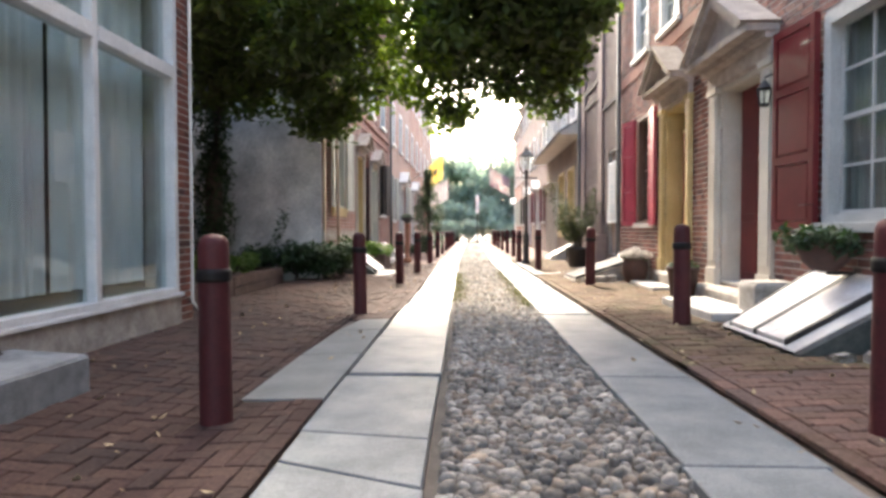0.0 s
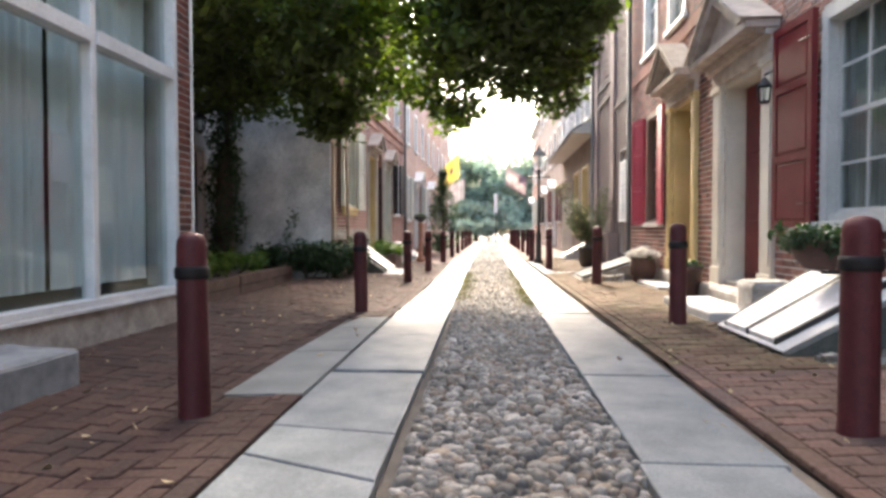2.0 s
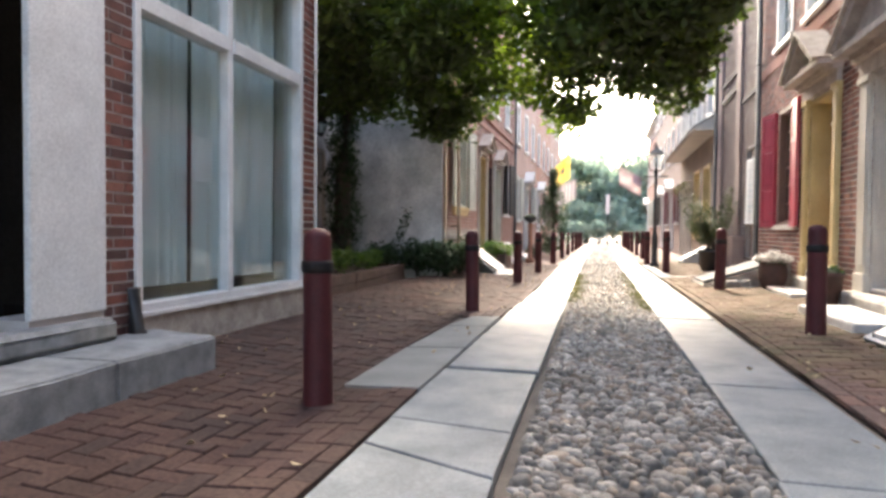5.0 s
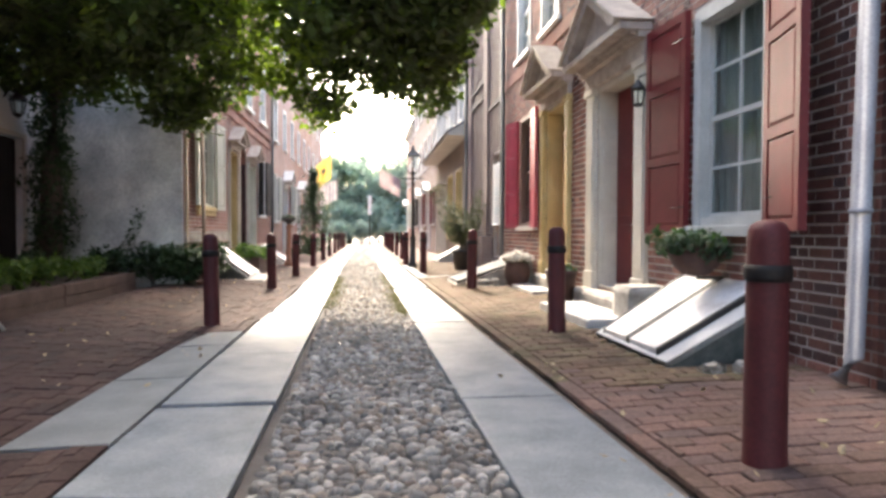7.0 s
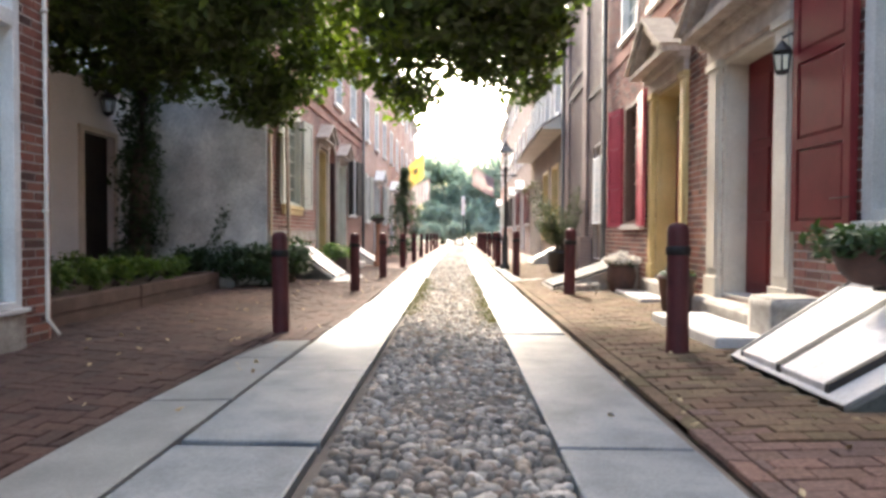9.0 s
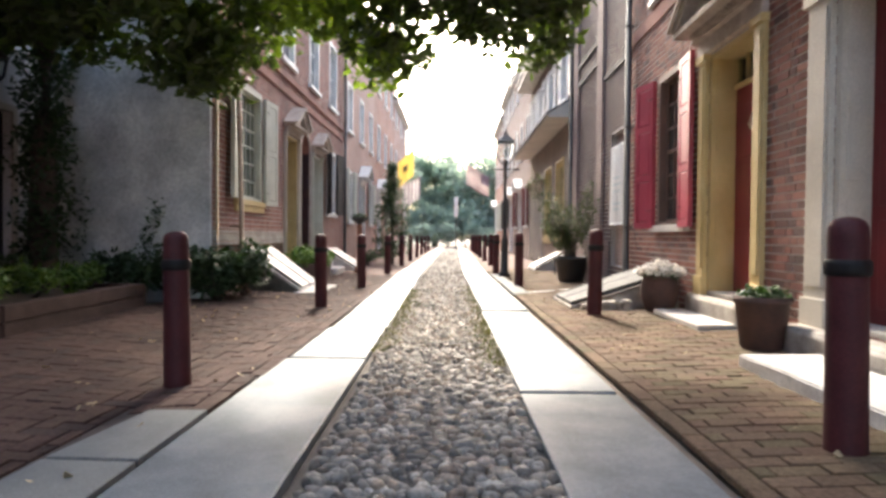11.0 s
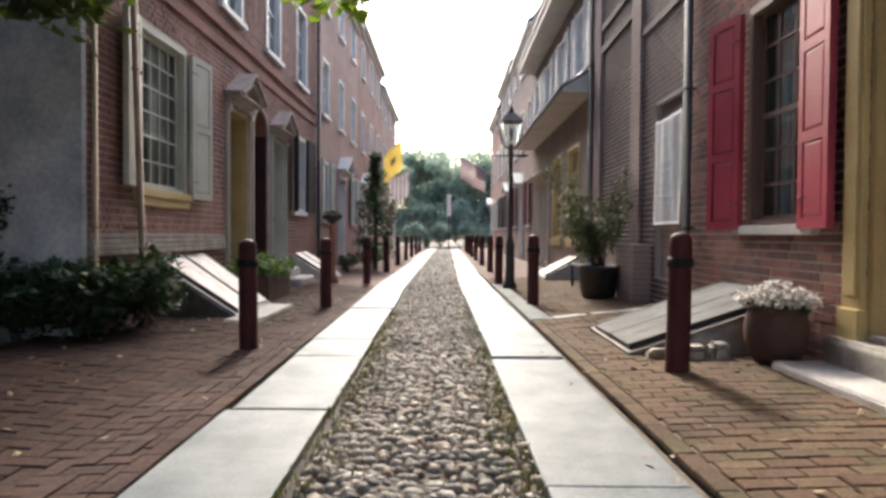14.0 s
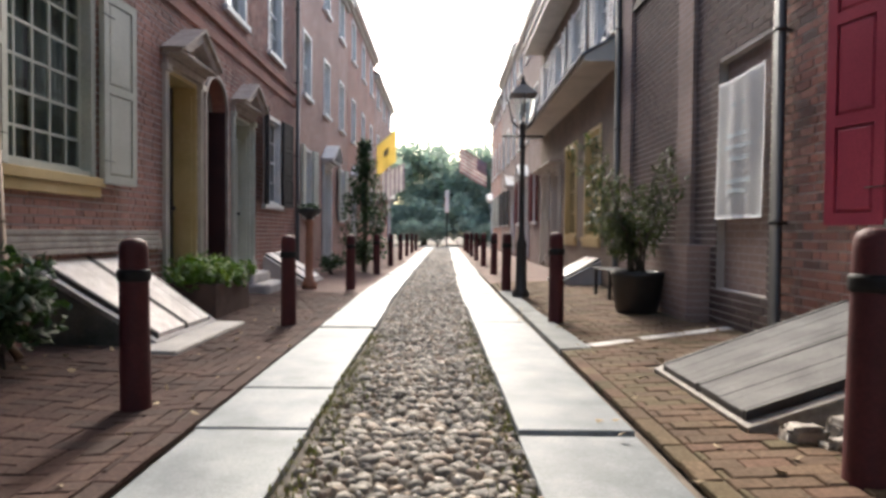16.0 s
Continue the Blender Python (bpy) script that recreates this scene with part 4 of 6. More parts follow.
def leaves(name, centres, size, material, parent=None, label="", seed=1, droop=0.4, narrow=0.62):
    """Many small folded leaves, one at each centre."""
    r = np.random.default_rng(seed)
    c = np.asarray(centres, float)
    n = len(c)
    a, tilt, s = r.uniform(0, 2 * np.pi, n), r.normal(-droop, 0.45, n), size * r.uniform(0.65, 1.25, n)
    u = np.stack([np.cos(a) * np.cos(tilt), np.sin(a) * np.cos(tilt), np.sin(tilt)], 1)
    w = np.stack([-np.sin(a), np.cos(a), r.normal(0, 0.5, n)], 1)
    w /= np.linalg.norm(w, axis=1)[:, None]
    nn = np.cross(u, w)
    s1 = s[:, None]
    k = s1 * narrow / 2
    pts = np.stack([c - u * s1 * 0.5, c + w * k - nn * s1 * 0.10, c + u * s1 * 0.22 + w * k * 0.72 - nn * s1 * 0.06, c + u * s1 * 0.55, c + u * s1 * 0.22 - w * k * 0.72 - nn * s1 * 0.06, c - w * k - nn * s1 * 0.10], 1)
    verts = pts.reshape(-1, 3)
    faces = [q for b in range(0, 6 * n, 6) for q in ((b, b + 1, b + 2, b + 3), (b, b + 3, b + 4, b + 5))]
    return raw_mesh(name, verts, faces, material, parent, label)


def clump(r, centre, radius, n):
    """Points in a ball, denser towards its skin."""
    v = r.normal(size=(n, 3))
    v /= np.linalg.norm(v, axis=1)[:, None]
    return np.asarray(centre) + v * np.asarray(radius) * (r.uniform(0.15, 1, n) ** 0.45)[:, None]


nr = np.random.default_rng(11)

# the street tree: trunk in the garden, crown over the lane
tree = empty("street_tree", (-4.75, 11.7, 0.05), label="leafy maple with ivy-clad trunk standing in the garden bed", category="tree")
ORIGIN = Vector((-4.75, 11.7, 0.05))
wpart("trunk", tube([(-4.75, 11.7, -0.1), (-4.74, 11.7, 0.8), (-4.70, 11.66, 2.0), (-4.55, 11.5, 3.4), (-4.3, 11.2, 4.6), (-3.9, 10.8, 6.2)], [0.22, 0.17, 0.15, 0.135, 0.11, 0.05], 12), M_bark, tree, "grey-brown bark")
ZB = ((-6.3, 2.6), (-5.0, 3.1), (-4.1, 3.0), (-3.2, 2.85), (-2.4, 2.55), (-2.1, 2.7), (-1.75, 3.15), (-1.0, 2.8), (-0.4, 2.6), (-0.1, 2.75), (0.15, 3.35), (0.6, 3.3), (1.0, 3.0), (1.5, 2.85), (1.66, 3.3), (1.85, 4.2), (2.3, 4.5), (3.2, 4.6))
points, sparse, tips = [], [], []
for k in range(1260):
    x, y = nr.uniform(-6.3, 2.2) if k < 1104 else nr.uniform(-0.2, 1.7), nr.uniform(8.3, 11.5)
    x = min(x, 0.2 * y - nr.uniform(0, 0.15)) if k % 70 else nr.uniform(2.0, 2.7)
    low = float(np.interp(x, [p[0] for p in ZB], [p[1] for p in ZB])) + 0.16 + max(0, 10.7 - y) * 0.30
    z = low + nr.uniform(0, 1) ** 1.5 * (6.6 - low)
    if (x < -3.3 and z > 4.9) or (-1.45 < x + 0.18 * (z - 3.5) < -0.55 and nr.uniform() < 0.48) or (x > 1.6 and z > 5.2 and nr.uniform() < 0.5):
        continue
    rad = nr.uniform(0.28, 0.5)
    tips.append((x, y, z))
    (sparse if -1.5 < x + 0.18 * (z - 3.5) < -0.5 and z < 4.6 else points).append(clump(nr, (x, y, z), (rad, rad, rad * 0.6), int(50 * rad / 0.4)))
crown = leaves("crown", np.concatenate(points) - np.array(ORIGIN), 0.165, M_leaf, tree, "dense dark green leaves, light through their edges", 3)
# Sparse clumps take the leaf colour with backlight painted in.
leaves("lit_colour_spray", np.concatenate(sparse) - np.array(ORIGIN), 0.15, M_leaf_lit, tree, "thin yellow-green leaves, the light through them put into their colour", 4)
for k in range(16):
    x, y, z = tips[k * 29 % len(tips)]
    a = Vector((-4.35, 11.3, 3.8 + 0.12 * k))
    b = Vector((x, y, z))
    m = (a + b) / 2 + Vector((0, 0, 0.35))
    wpart("limb", tube([a, m, b], [0.06, 0.04, 0.012], 7), M_bark, tree)
pts = []
for k in range(60):
    z = 0.1 + 3.2 * k / 60
    pts.append(clump(nr, (-4.75 + 0.02 * z + nr.normal(0, 0.10), 11.66 + nr.normal(0, 0.08), z), (0.28, 0.26, 0.2), 56))
leaves("ivy", np.concatenate(pts) - np.array(ORIGIN), 0.095, M_shrub, tree, "dark ivy clinging to the trunk", 5)

# ivy on the garden walls
ivy = empty("wall_ivy", label="thin dark ivy creeping up the whitewashed and grey walls", category="climber")
pts = []
for path in ([(-5.13, 12.2, 0.2), (-5.13, 12.1, 1.0), (-5.13, 11.95, 1.9), (-5.13, 12.1, 2.4)], [(-4.0, 12.38, 0.3), (-3.75, 12.38, 0.9), (-3.6, 12.38, 1.35)], [(-5.0, 12.38, 0.2), (-4.6, 12.38, 1.2), (-4.9, 12.38, 2.6), (-4.8, 12.38, 3.4)]):
    for a, b in zip(path, path[1:]):
        for t in np.linspace(0, 1, 9):
            pts.append(clump(nr, np.array(a) * (1 - t) + np.array(b) * t, (0.05 if a[0] < -5.1 else 0.14, 0.14 if a[0] < -5.1 else 0.04, 0.12), 10))
leaves("ivy_leaves", np.concatenate(pts), 0.07, M_shrub, ivy, "", 8)


def shrub(label, at, radius, n, size, material, seed, name="shrub", category="shrub", squash=0.85, stems=5):
    ob = empty(name, at, label=label, category=category)
    r = np.random.default_rng(seed)
    pts = []
    for k in range(14):
        c = clump(r, (0, 0, radius * squash), (radius * 0.62, radius * 0.62, radius * 0.5 * squash), 1)[0]
        pts.append(clump(r, c, (radius * 0.45,) * 3, n // 14))
    p = np.concatenate(pts)
    p[:, 2] = np.abs(p[:, 2])
    for k in range(stems):
        part("stem", tube([(0.03 * k - 0.06, 0.02 * (k % 3), -0.03), tuple(p[k * 7 % len(p)] * 0.5), tuple(p[k * 7 % len(p)])], [0.014, 0.009, 0.003], 5), M_bark, ob)
    leaves("foliage", p, size, material, ob, "", seed)
    return ob


shrub("dark evergreen shrub at the foot of the brick corner", (-2.62, 12.95, 0.05), 0.55, 1500, 0.10, M_shrub, 21)
shrub("dark leafy shrub beside the stucco corner", (-2.75, 12.25, 0.05), 0.46, 1200, 0.10, M_shrub, 26)
shrub("dark broadleaf shrub in the garden bed", (-3.25, 12.1, 0.05), 0.5, 1100, 0.11, M_shrub, 22)
shrub("dark broadleaf shrub against the grey wall", (-4.0, 11.95, 0.1), 0.42, 900, 0.10, M_shrub, 23)
shrub("low dark shrub under the whitewashed wall", (-4.6, 10.9, 0.1), 0.4, 800, 0.09, M_shrub, 24)
for k, (x, y, rad) in enumerate(((-3.75, 7.6, 0.26), (-3.85, 8.2, 0.3), (-3.8, 8.9, 0.28), (-3.9, 9.5, 0.3), (-3.85, 10.2, 0.3), (-3.8, 10.8, 0.26), (-4.4, 8.6, 0.32), (-4.5, 9.7, 0.34), (-3.9, 11.3, 0.24))):
    tagged(shrub("low bright green bedding plant in the raised bed", (x, y, 0.28), rad, 420, 0.075, M_herb, 40 + k, "bedding_plant", "plant", 0.7, 3), group="bedding plants")

# raised bed with timber edging
bed = empty("raised_bed", label="raised garden bed edged with old reddish timber sleepers", category="planter")
for k in range(2):
    z = 0.02 + 0.15 * k
    for a, b in ((6.82, 9.1), (9.12, 11.75)):
        xa, xb = -3.30 - 0.03 * (a - 6.8), -3.30 - 0.03 * (b - 6.8)
        bm = bmesh.new()
        prism(bm, [(xa, a), (xa - 0.14, a), (xb - 0.14, b), (xb, b)], "z", z, z + 0.145)
        bmesh.ops.bevel(bm, geom=list(bm.edges), offset=0.012, segments=2, affect="EDGES")
        part("sleeper", bm, M_timber, bed)
    part("sleeper", boxes((-4.4, -3.6, 11.62, 11.75, z, z + 0.145), bevel=0.012), M_timber, bed)
bm = bmesh.new()
n, m = 10, 24
grid = [[bm.verts.new((-3.45 - 1.72 * i / n, 6.84 + 4.8 * k / m, 0.27 + 0.03 * noise.noise((i * 0.5, k * 0.4, 3)))) for k in range(m + 1)] for i in range(n + 1)]
for i in range(n):
    for k in range(m):
        bm.faces.new((grid[i][k], grid[i][k + 1], grid[i + 1][k + 1], grid[i + 1][k]))
part("soil", bm, M_earth, bed, "dark damp soil")


def bulkhead(label, W, front, back, reach, zf, zb, leaf, cheek, planks=5, seed=0, edge=None, rim=0.075, lip=0.05):
    """A sloping cellar hatch: masonry cheeks, two boarded leaves, black strips painting the shaded gaps. front, back:
    its ends along y at the foot and at the wall.
    """
    r = random.Random(seed)
    ym = (front[0] + front[1]) / 2
    ob = empty("cellar_hatch", (W.x(reach), ym, gz(W.x(reach))), label=label, category="cellar hatch", group="cellar hatches")

    def spot(v, s, lift=0.0):
        """v: 0 at the foot, 1 at the wall; s: 0 to 1 along y."""
        y = (front[0] * (1 - s) + front[1] * s) * (1 - v) + (back[0] * (1 - s) + back[1] * s) * v
        return Vector((W.x(reach * (1 - v)), y, zf * (1 - v) + zb * v + lift))

    def plate(v0, v1, s0, s1, lift, thick, bm):
        top = [spot(v0, s0, lift), spot(v1, s0, lift), spot(v1, s1, lift), spot(v0, s1, lift)]
        vs = [bm.verts.new(p) for p in top] + [bm.verts.new(p - Vector((0, 0, thick))) for p in top]
        for q in ((0, 1, 2, 3), (7, 6, 5, 4), (0, 4, 5, 1), (1, 5, 6, 2), (2, 6, 7, 3), (3, 7, 4, 0)):
            bm.faces.new([vs[k] for k in q])
        bmesh.ops.recalc_face_normals(bm, faces=bm.faces)

    bm = bmesh.new()
    low = [spot(0, 0), spot(1, 0), spot(1, 1), spot(0, 1)]
    vs = [bm.verts.new(p) for p in low] + [bm.verts.new((p.x, p.y, -0.15)) for p in low]
    for q in ((0, 1, 2, 3), (7, 6, 5, 4), (0, 4, 5, 1), (1, 5, 6, 2), (2, 6, 7, 3), (3, 7, 4, 0)):
        bm.faces.new([vs[k] for k in q])
    bmesh.ops.recalc_face_normals(bm, faces=bm.faces)
    wpart("masonry_base", bm, M_brick_dark_far if cheek is None else cheek, ob, "rough masonry cheeks")
    for s0, s1 in ((0.0, rim), (0.925, 1.0)):
        bm = bmesh.new()
        plate(0, 1, s0, s1, 0.012, 0.05, bm)
        wpart("coping", bm, edge or M_stone, ob, "worn stone edge")
    bm = bmesh.new()
    plate(0.0, lip, rim, 0.925, 0.010, 0.05, bm)
    wpart("sill_stone", bm, edge or M_stone, ob)
    for s0, s1 in ((rim + 0.025, 0.482 + rim / 2 - 0.0375), (0.522 + rim / 2 - 0.0375, 0.90)):
        lift = 0.055 + r.uniform(-0.004, 0.006)
        bm = bmesh.new()
        plate(lip, 1, s0, s1, lift - 0.012, 0.03, bm)
        door = wpart("hatch_leaf", bm, leaf, ob, "weathered boarded leaf")
        for k in range(planks):
            a, b = s0 + (s1 - s0) * k / planks, s0 + (s1 - s0) * (k + 1) / planks
            bm = bmesh.new()
            plate(lip - 0.005, 1, a + 0.001, b - 0.001, lift + r.uniform(-0.002, 0.002), 0.014, bm)
            wpart("board", bm, leaf, door)
        # Black strips stand in for the shade in the gaps beside each leaf.
        for e0, e1 in ((s0 - 0.022, s0 + 0.006), (s1 - 0.006, s1 + 0.018)):
            bm = bmesh.new()
            plate(lip - 0.002, 1, e0, e1, lift + 0.006, 0.05, bm)
            wpart("gap_shade", bm, M_blackwood_shade, door, "near-black strip standing for shade in the gap beside the leaf")
    return ob


WR, WL = Wall(XR, -1, 0, 1, 1), Wall(XL, 1, 0, 1, 1)
bulkhead("pale sloping cellar hatch with two boarded leaves under the window", WR, (4.90, 6.22), (4.93, 6.48), 0.90, 0.085, 0.56, M_palewood, M_mossy, planks=2, seed=1, rim=0.13, lip=0.03)
bulkhead("grey weathered wooden cellar hatch beside the flower pot", WR, (11.74, 13.1), (11.8, 13.3), 1.38, 0.06, 0.50, M_greywood, M_stone_worn, planks=6, seed=2, edge=M_stone_worn, rim=0.05, lip=0.02)
bulkhead("pale boarded cellar hatch against the brick house", WL, (14.1, 15.5), (13.75, 15.4), 0.86, 0.03, 0.70, M_palewood, M_mossy, planks=3, seed=3, rim=0.05, lip=0.03)
bulkhead("pale cellar hatch farther down the lane", WL, (20.3, 21.8), (20.2, 21.7), 0.8, 0.03, 0.55, M_palewood, M_stone, seed=4)
bulkhead("pale stone cellar hatch below the shop window", WR, (20.2, 21.6), (20.2, 21.6), 0.75, 0.1, 0.5, M_palewood, M_stone, seed=5)


def stone(name, label, x0, x1, y0, y1, z0, z1, material, bevel=0.02, category="step", seed=0, cuts=(), corner=0.0, rough=0.008):
    """A worn stone of one or more blocks laid end to end along y; corner cuts off the street-side end."""
    ob = empty(name, ((x0 + x1) / 2, (y0 + y1) / 2, z0), label=label, category=category)
    ends = [y0, *cuts, y1]
    for a, b in zip(ends, ends[1:]):
        bm = bmesh.new()
        vs = block(bm, x0, x1, a, b - (0.003 if b < y1 else 0), z0, z1)
        if corner and b == y1:
            for v in (vs[2], vs[6]):
                v.co.y -= corner
        bmesh.ops.subdivide_edges(bm, edges=list(bm.edges), cuts=5, use_grid_fill=True)
        sharp = [e for e in bm.edges if len(e.link_faces) == 2 and e.calc_face_angle() > 0.7]
        bmesh.ops.bevel(bm, geom=sharp, offset=bevel, segments=3, affect="EDGES")
        for v in bm.verts:
            v.co += rough * Vector(noise.noise_vector(v.co * 3 + Vector((seed, 0, 0)))) + 0.5 * rough * Vector(noise.noise_vector(v.co * 11 + Vector((seed, 5, 0))))
        for f in bm.faces:
            f.smooth = bevel > 0.015
        wpart("block", bm, material, ob)
    return ob


stone("door_step", "broad worn grey granite step at the shop doorway", -2.92, -2.27, 0.8, 4.10, -0.1, 0.235, M_granite, 0.014, seed=1, cuts=(1.9, 3.05), corner=0.16)
stone("door_step", "upper granite step below the shop door", -2.95, -2.76, 1.0, 3.62, 0.225, 0.38, M_granite, 0.03, seed=2)
stone("door_step", "pale stone step below the dark red door", 3.04, 3.34, 7.15, 8.95, 0.0, 0.27, M_stone_worn, seed=3)
stone("stone_block", "worn pale stone block between hatch and doorway", 2.86, 3.29, 6.55, 7.0, 0.0, 0.46, M_stone_worn, category="stone block", seed=4)
stone("door_step", "grey stone step below the red door", 3.14, 3.34, 9.66, 11.2, 0.0, 0.31, M_stone_worn, seed=5)
stone("flagstone_mat", "pale flagstone laid before the red doorway", 2.78, 3.3, 9.85, 11.2, 0.02, 0.125, M_marble, 0.012, "flagstone", seed=6)
stone("flagstone_mat", "pale pinkish flagstone before the cream doorway", 2.45, 3.0, 6.62, 8.25, 0.02, 0.15, M_marble, 0.012, "flagstone", seed=7)
stone("flagstone_mat", "pale slab at the foot of the cellar hatch", -2.10, -1.72, 13.75, 15.5, -0.06, 0.03, M_stone, 0.012, "flagstone", seed=8)
stone("door_step", "white marble steps below the grey-green door", -2.92, -2.3, 18.45, 19.6, -0.1, 0.17, M_marble, seed=9)
stone("door_step", "upper white marble step", -2.92, -2.58, 18.5, 19.55, 0.165, 0.34, M_marble, seed=10)
stone("door_step", "stone step below the ochre doorway", -2.92, -2.5, 16.1, 17.25, -0.1, 0.32, M_marble, seed=11)
stone("low_wall", "low dark brick wall with stone coping beside the plant pot", 3.04, 3.30, 15.45, 17.2, -0.05, 0.9, M_far_grey, 0.01, "wall", seed=12)

for k, (x, y, a, b, c) in enumerate(((2.12, 11.62, 0.2, 0.12, 0.07), (2.36, 11.6, 0.22, 0.13, 0.10), (2.2, 11.5, 0.12, 0.1, 0.05), (2.58, 11.6, 0.16, 0.12, 0.14), (2.62, 4.72, 0.14, 0.12, 0.06), (2.85, 4.66, 0.2, 0.12, 0.08), (3.08, 4.7, 0.12, 0.12, 0.1))):
    tagged(stone("rubble_stone", "loose pale stone lying against the cellar hatch", x - a / 2, x + a / 2, y - b / 2, y + b / 2, gz(x) - 0.02, gz(x) + c, M_stone_worn, 0.03, "stone", 30 + k, rough=0.034), group="loose stones")

# downspouts
downpipe(WR, 4.2, 0.1, 8.4, M_pipe, "white painted downspout on the brick wall", 0.085, 0.055, -0.26)
downpipe(WR, 13.98, 0.1, 8.6, M_black, "black iron downspout between two houses", 0.09, 0.05)
downpipe(WR, 18.93, 0.1, 8.6, M_black, "black iron downspout beside the pent eave", 0.09, 0.05)
downpipe(WL, 13.2, 0.05, 7.9, M_brownpipe, "tan painted downspout leaning along the brick corner", 0.19, 0.034, -0.5)
downpipe(WL, 12.56, 0.05, 7.9, M_tan, "dull tan corner pipe at the stucco edge", 0.04, 0.026)
downpipe(WL, 22.55, 0.05, 8.0, M_black, "black downspout between brick houses", 0.08, 0.045)
downpipe(WL, 6.66, 0.1, 7.2, M_cream, "thin cream conduit on the shop's brick pier", 0.035, 0.016)
scraper = empty("iron_boot", (-2.78, 3.9, 0.08), label="black cast iron drain boot at the foot of the pier", category="drain")
wpart("boot", tube([(-2.84, 3.84, 0.55), (-2.84, 3.86, 0.25), (-2.78, 3.92, 0.05)], [0.045, 0.055, 0.085], 12), M_black, scraper)

# lantern beside the cream doorway
lan = empty("wall_lantern", (3.12, 7.02, 2.3), label="small black wall lantern with glass sides", category="lantern")
wpart("arm", tube([(3.29, 7.02, 2.5), (3.2, 7.02, 2.62), (3.12, 7.02, 2.58)], 0.012, 8), M_black, lan)
wpart("cap", lathe([(0.085, 0), (0.075, 0.02), (0.03, 0.075), (0.012, 0.10)], (3.12, 7.02, 2.46), 6), M_black, lan)
wpart("base", lathe([(0.03, 0), (0.055, 0.015), (0.055, 0.03)], (3.12, 7.02, 2.28), 6), M_black, lan)
p = wpart("glass", lathe([(0.05, 0), (0.072, 0.15)], (3.12, 7.02, 2.31), 6), M_glass, lan)
p.visible_shadow = False
for k in range(6):
    a = 2 * math.pi * k / 6
    wpart("bar", tube([(3.12 + 0.052 * math.cos(a), 7.02 + 0.052 * math.sin(a), 2.3), (3.12 + 0.075 * math.cos(a), 7.02 + 0.075 * math.sin(a), 2.46)], 0.005, 5), M_black, lan)

# larger lantern over the garden gate
gl = empty("wall_lantern", (-4.98, 11.25, 2.75), label="black square lantern on a bracket over the garden gate", category="lantern")
wpart("arm", tube([(-5.19, 11.25, 3.05), (-5.1, 11.25, 3.16), (-4.98, 11.25, 3.14)], 0.014, 8), M_black, gl)
wpart("cap", lathe([(0.15, 0), (0.13, 0.025), (0.05, 0.10), (0.03, 0.14), (0.012, 0.17)], (-4.98, 11.25, 3.0), 4), M_black, gl)
wpart("base", lathe([(0.02, 0), (0.05, 0.02), (0.085, 0.05), (0.085, 0.065)], (-4.98, 11.25, 2.73), 4), M_black, gl)
p = wpart("glass", lathe([(0.075, 0), (0.12, 0.2)], (-4.98, 11.25, 2.797), 4), M_glass, gl)
p.visible_shadow = False
for k in range(4):
    c, d = math.cos(math.pi / 2 * k), math.sin(math.pi / 2 * k)
    wpart("bar", tube([(-4.98 + 0.08 * c, 11.25 + 0.08 * d, 2.79), (-4.98 + 0.128 * c, 11.25 + 0.128 * d, 3.0)], 0.009, 5), M_black, gl)
part("gate_frame", Wall(-5.2, 1, 0, 1, 1).bar((10.83, 10.95, 0.05, 2.56, 0, 0.03), (11.78, 11.86, 0.05, 2.56, 0, 0.03), (10.95, 11.78, 2.48, 2.56, 0, 0.03)), M_cream, garden_wall, "cream gate frame")

# street lamp
post = empty("street_lamp", (1.62, 18.4, gz(1.62)), label="black iron street lamp with a four-sided glass lantern", category="street lamp")
wpart("pole", lathe([(0.13, 0), (0.13, 0.08), (0.09, 0.12), (0.08, 0.75), (0.09, 0.8), (0.055, 0.9), (0.042, 1.0), (0.036, 2.25), (0.05, 2.3), (0.038, 2.36), (0.046, 2.6), (0.06, 2.64), (0.03, 2.7)], (1.62, 18.4, gz(1.62)), 16), M_black, post)
wpart("ladder_bar", tube([(1.3, 18.4, 2.5), (1.94, 18.4, 2.5)], 0.018, 8), M_black, post)
for s in (-1, 1):
    wpart("scroll", tube([(1.62 + s * 0.06, 18.4, 2.62), (1.62 + s * 0.16, 18.4, 2.72), (1.62 + s * 0.2, 18.4, 2.9)], 0.014, 7), M_black, post)
bm = bmesh.new()
bmesh.ops.create_cone(bm, segments=4, radius1=0.16, radius2=0.25, depth=0.36, matrix=Matrix.Translation((1.62, 18.4, 2.94)) @ Matrix.Rotation(radians(45), 4, "Z"))
g = wpart("lantern_glass", bm, M_glass, post)
g.visible_shadow = False
for k in range(4):
    a = radians(45 + 90 * k + 45)
    wpart("lantern_bar", tube([(1.62 + 0.16 * math.cos(a), 18.4 + 0.16 * math.sin(a), 2.76), (1.62 + 0.255 * math.cos(a), 18.4 + 0.255 * math.sin(a), 3.12)], 0.011, 6), M_black, post)
bm = bmesh.new()
bmesh.ops.create_cone(bm, segments=4, cap_ends=True, radius1=0.29, radius2=0.07, depth=0.17, matrix=Matrix.Translation((1.62, 18.4, 3.205)) @ Matrix.Rotation(radians(45), 4, "Z"))
lathe([(0.05, 0), (0.05, 0.05), (0.02, 0.08), (0.03, 0.11), (0.008, 0.15)], (1.62, 18.4, 3.28), 10, bm)
wpart("lantern_roof", bm, M_black, post)
wpart("mantle", lathe([(0.02, 0), (0.045, 0.05), (0.045, 0.13), (0.015, 0.18)], (1.62, 18.4, 2.82), 12), M_white, post, "pale gas mantle")


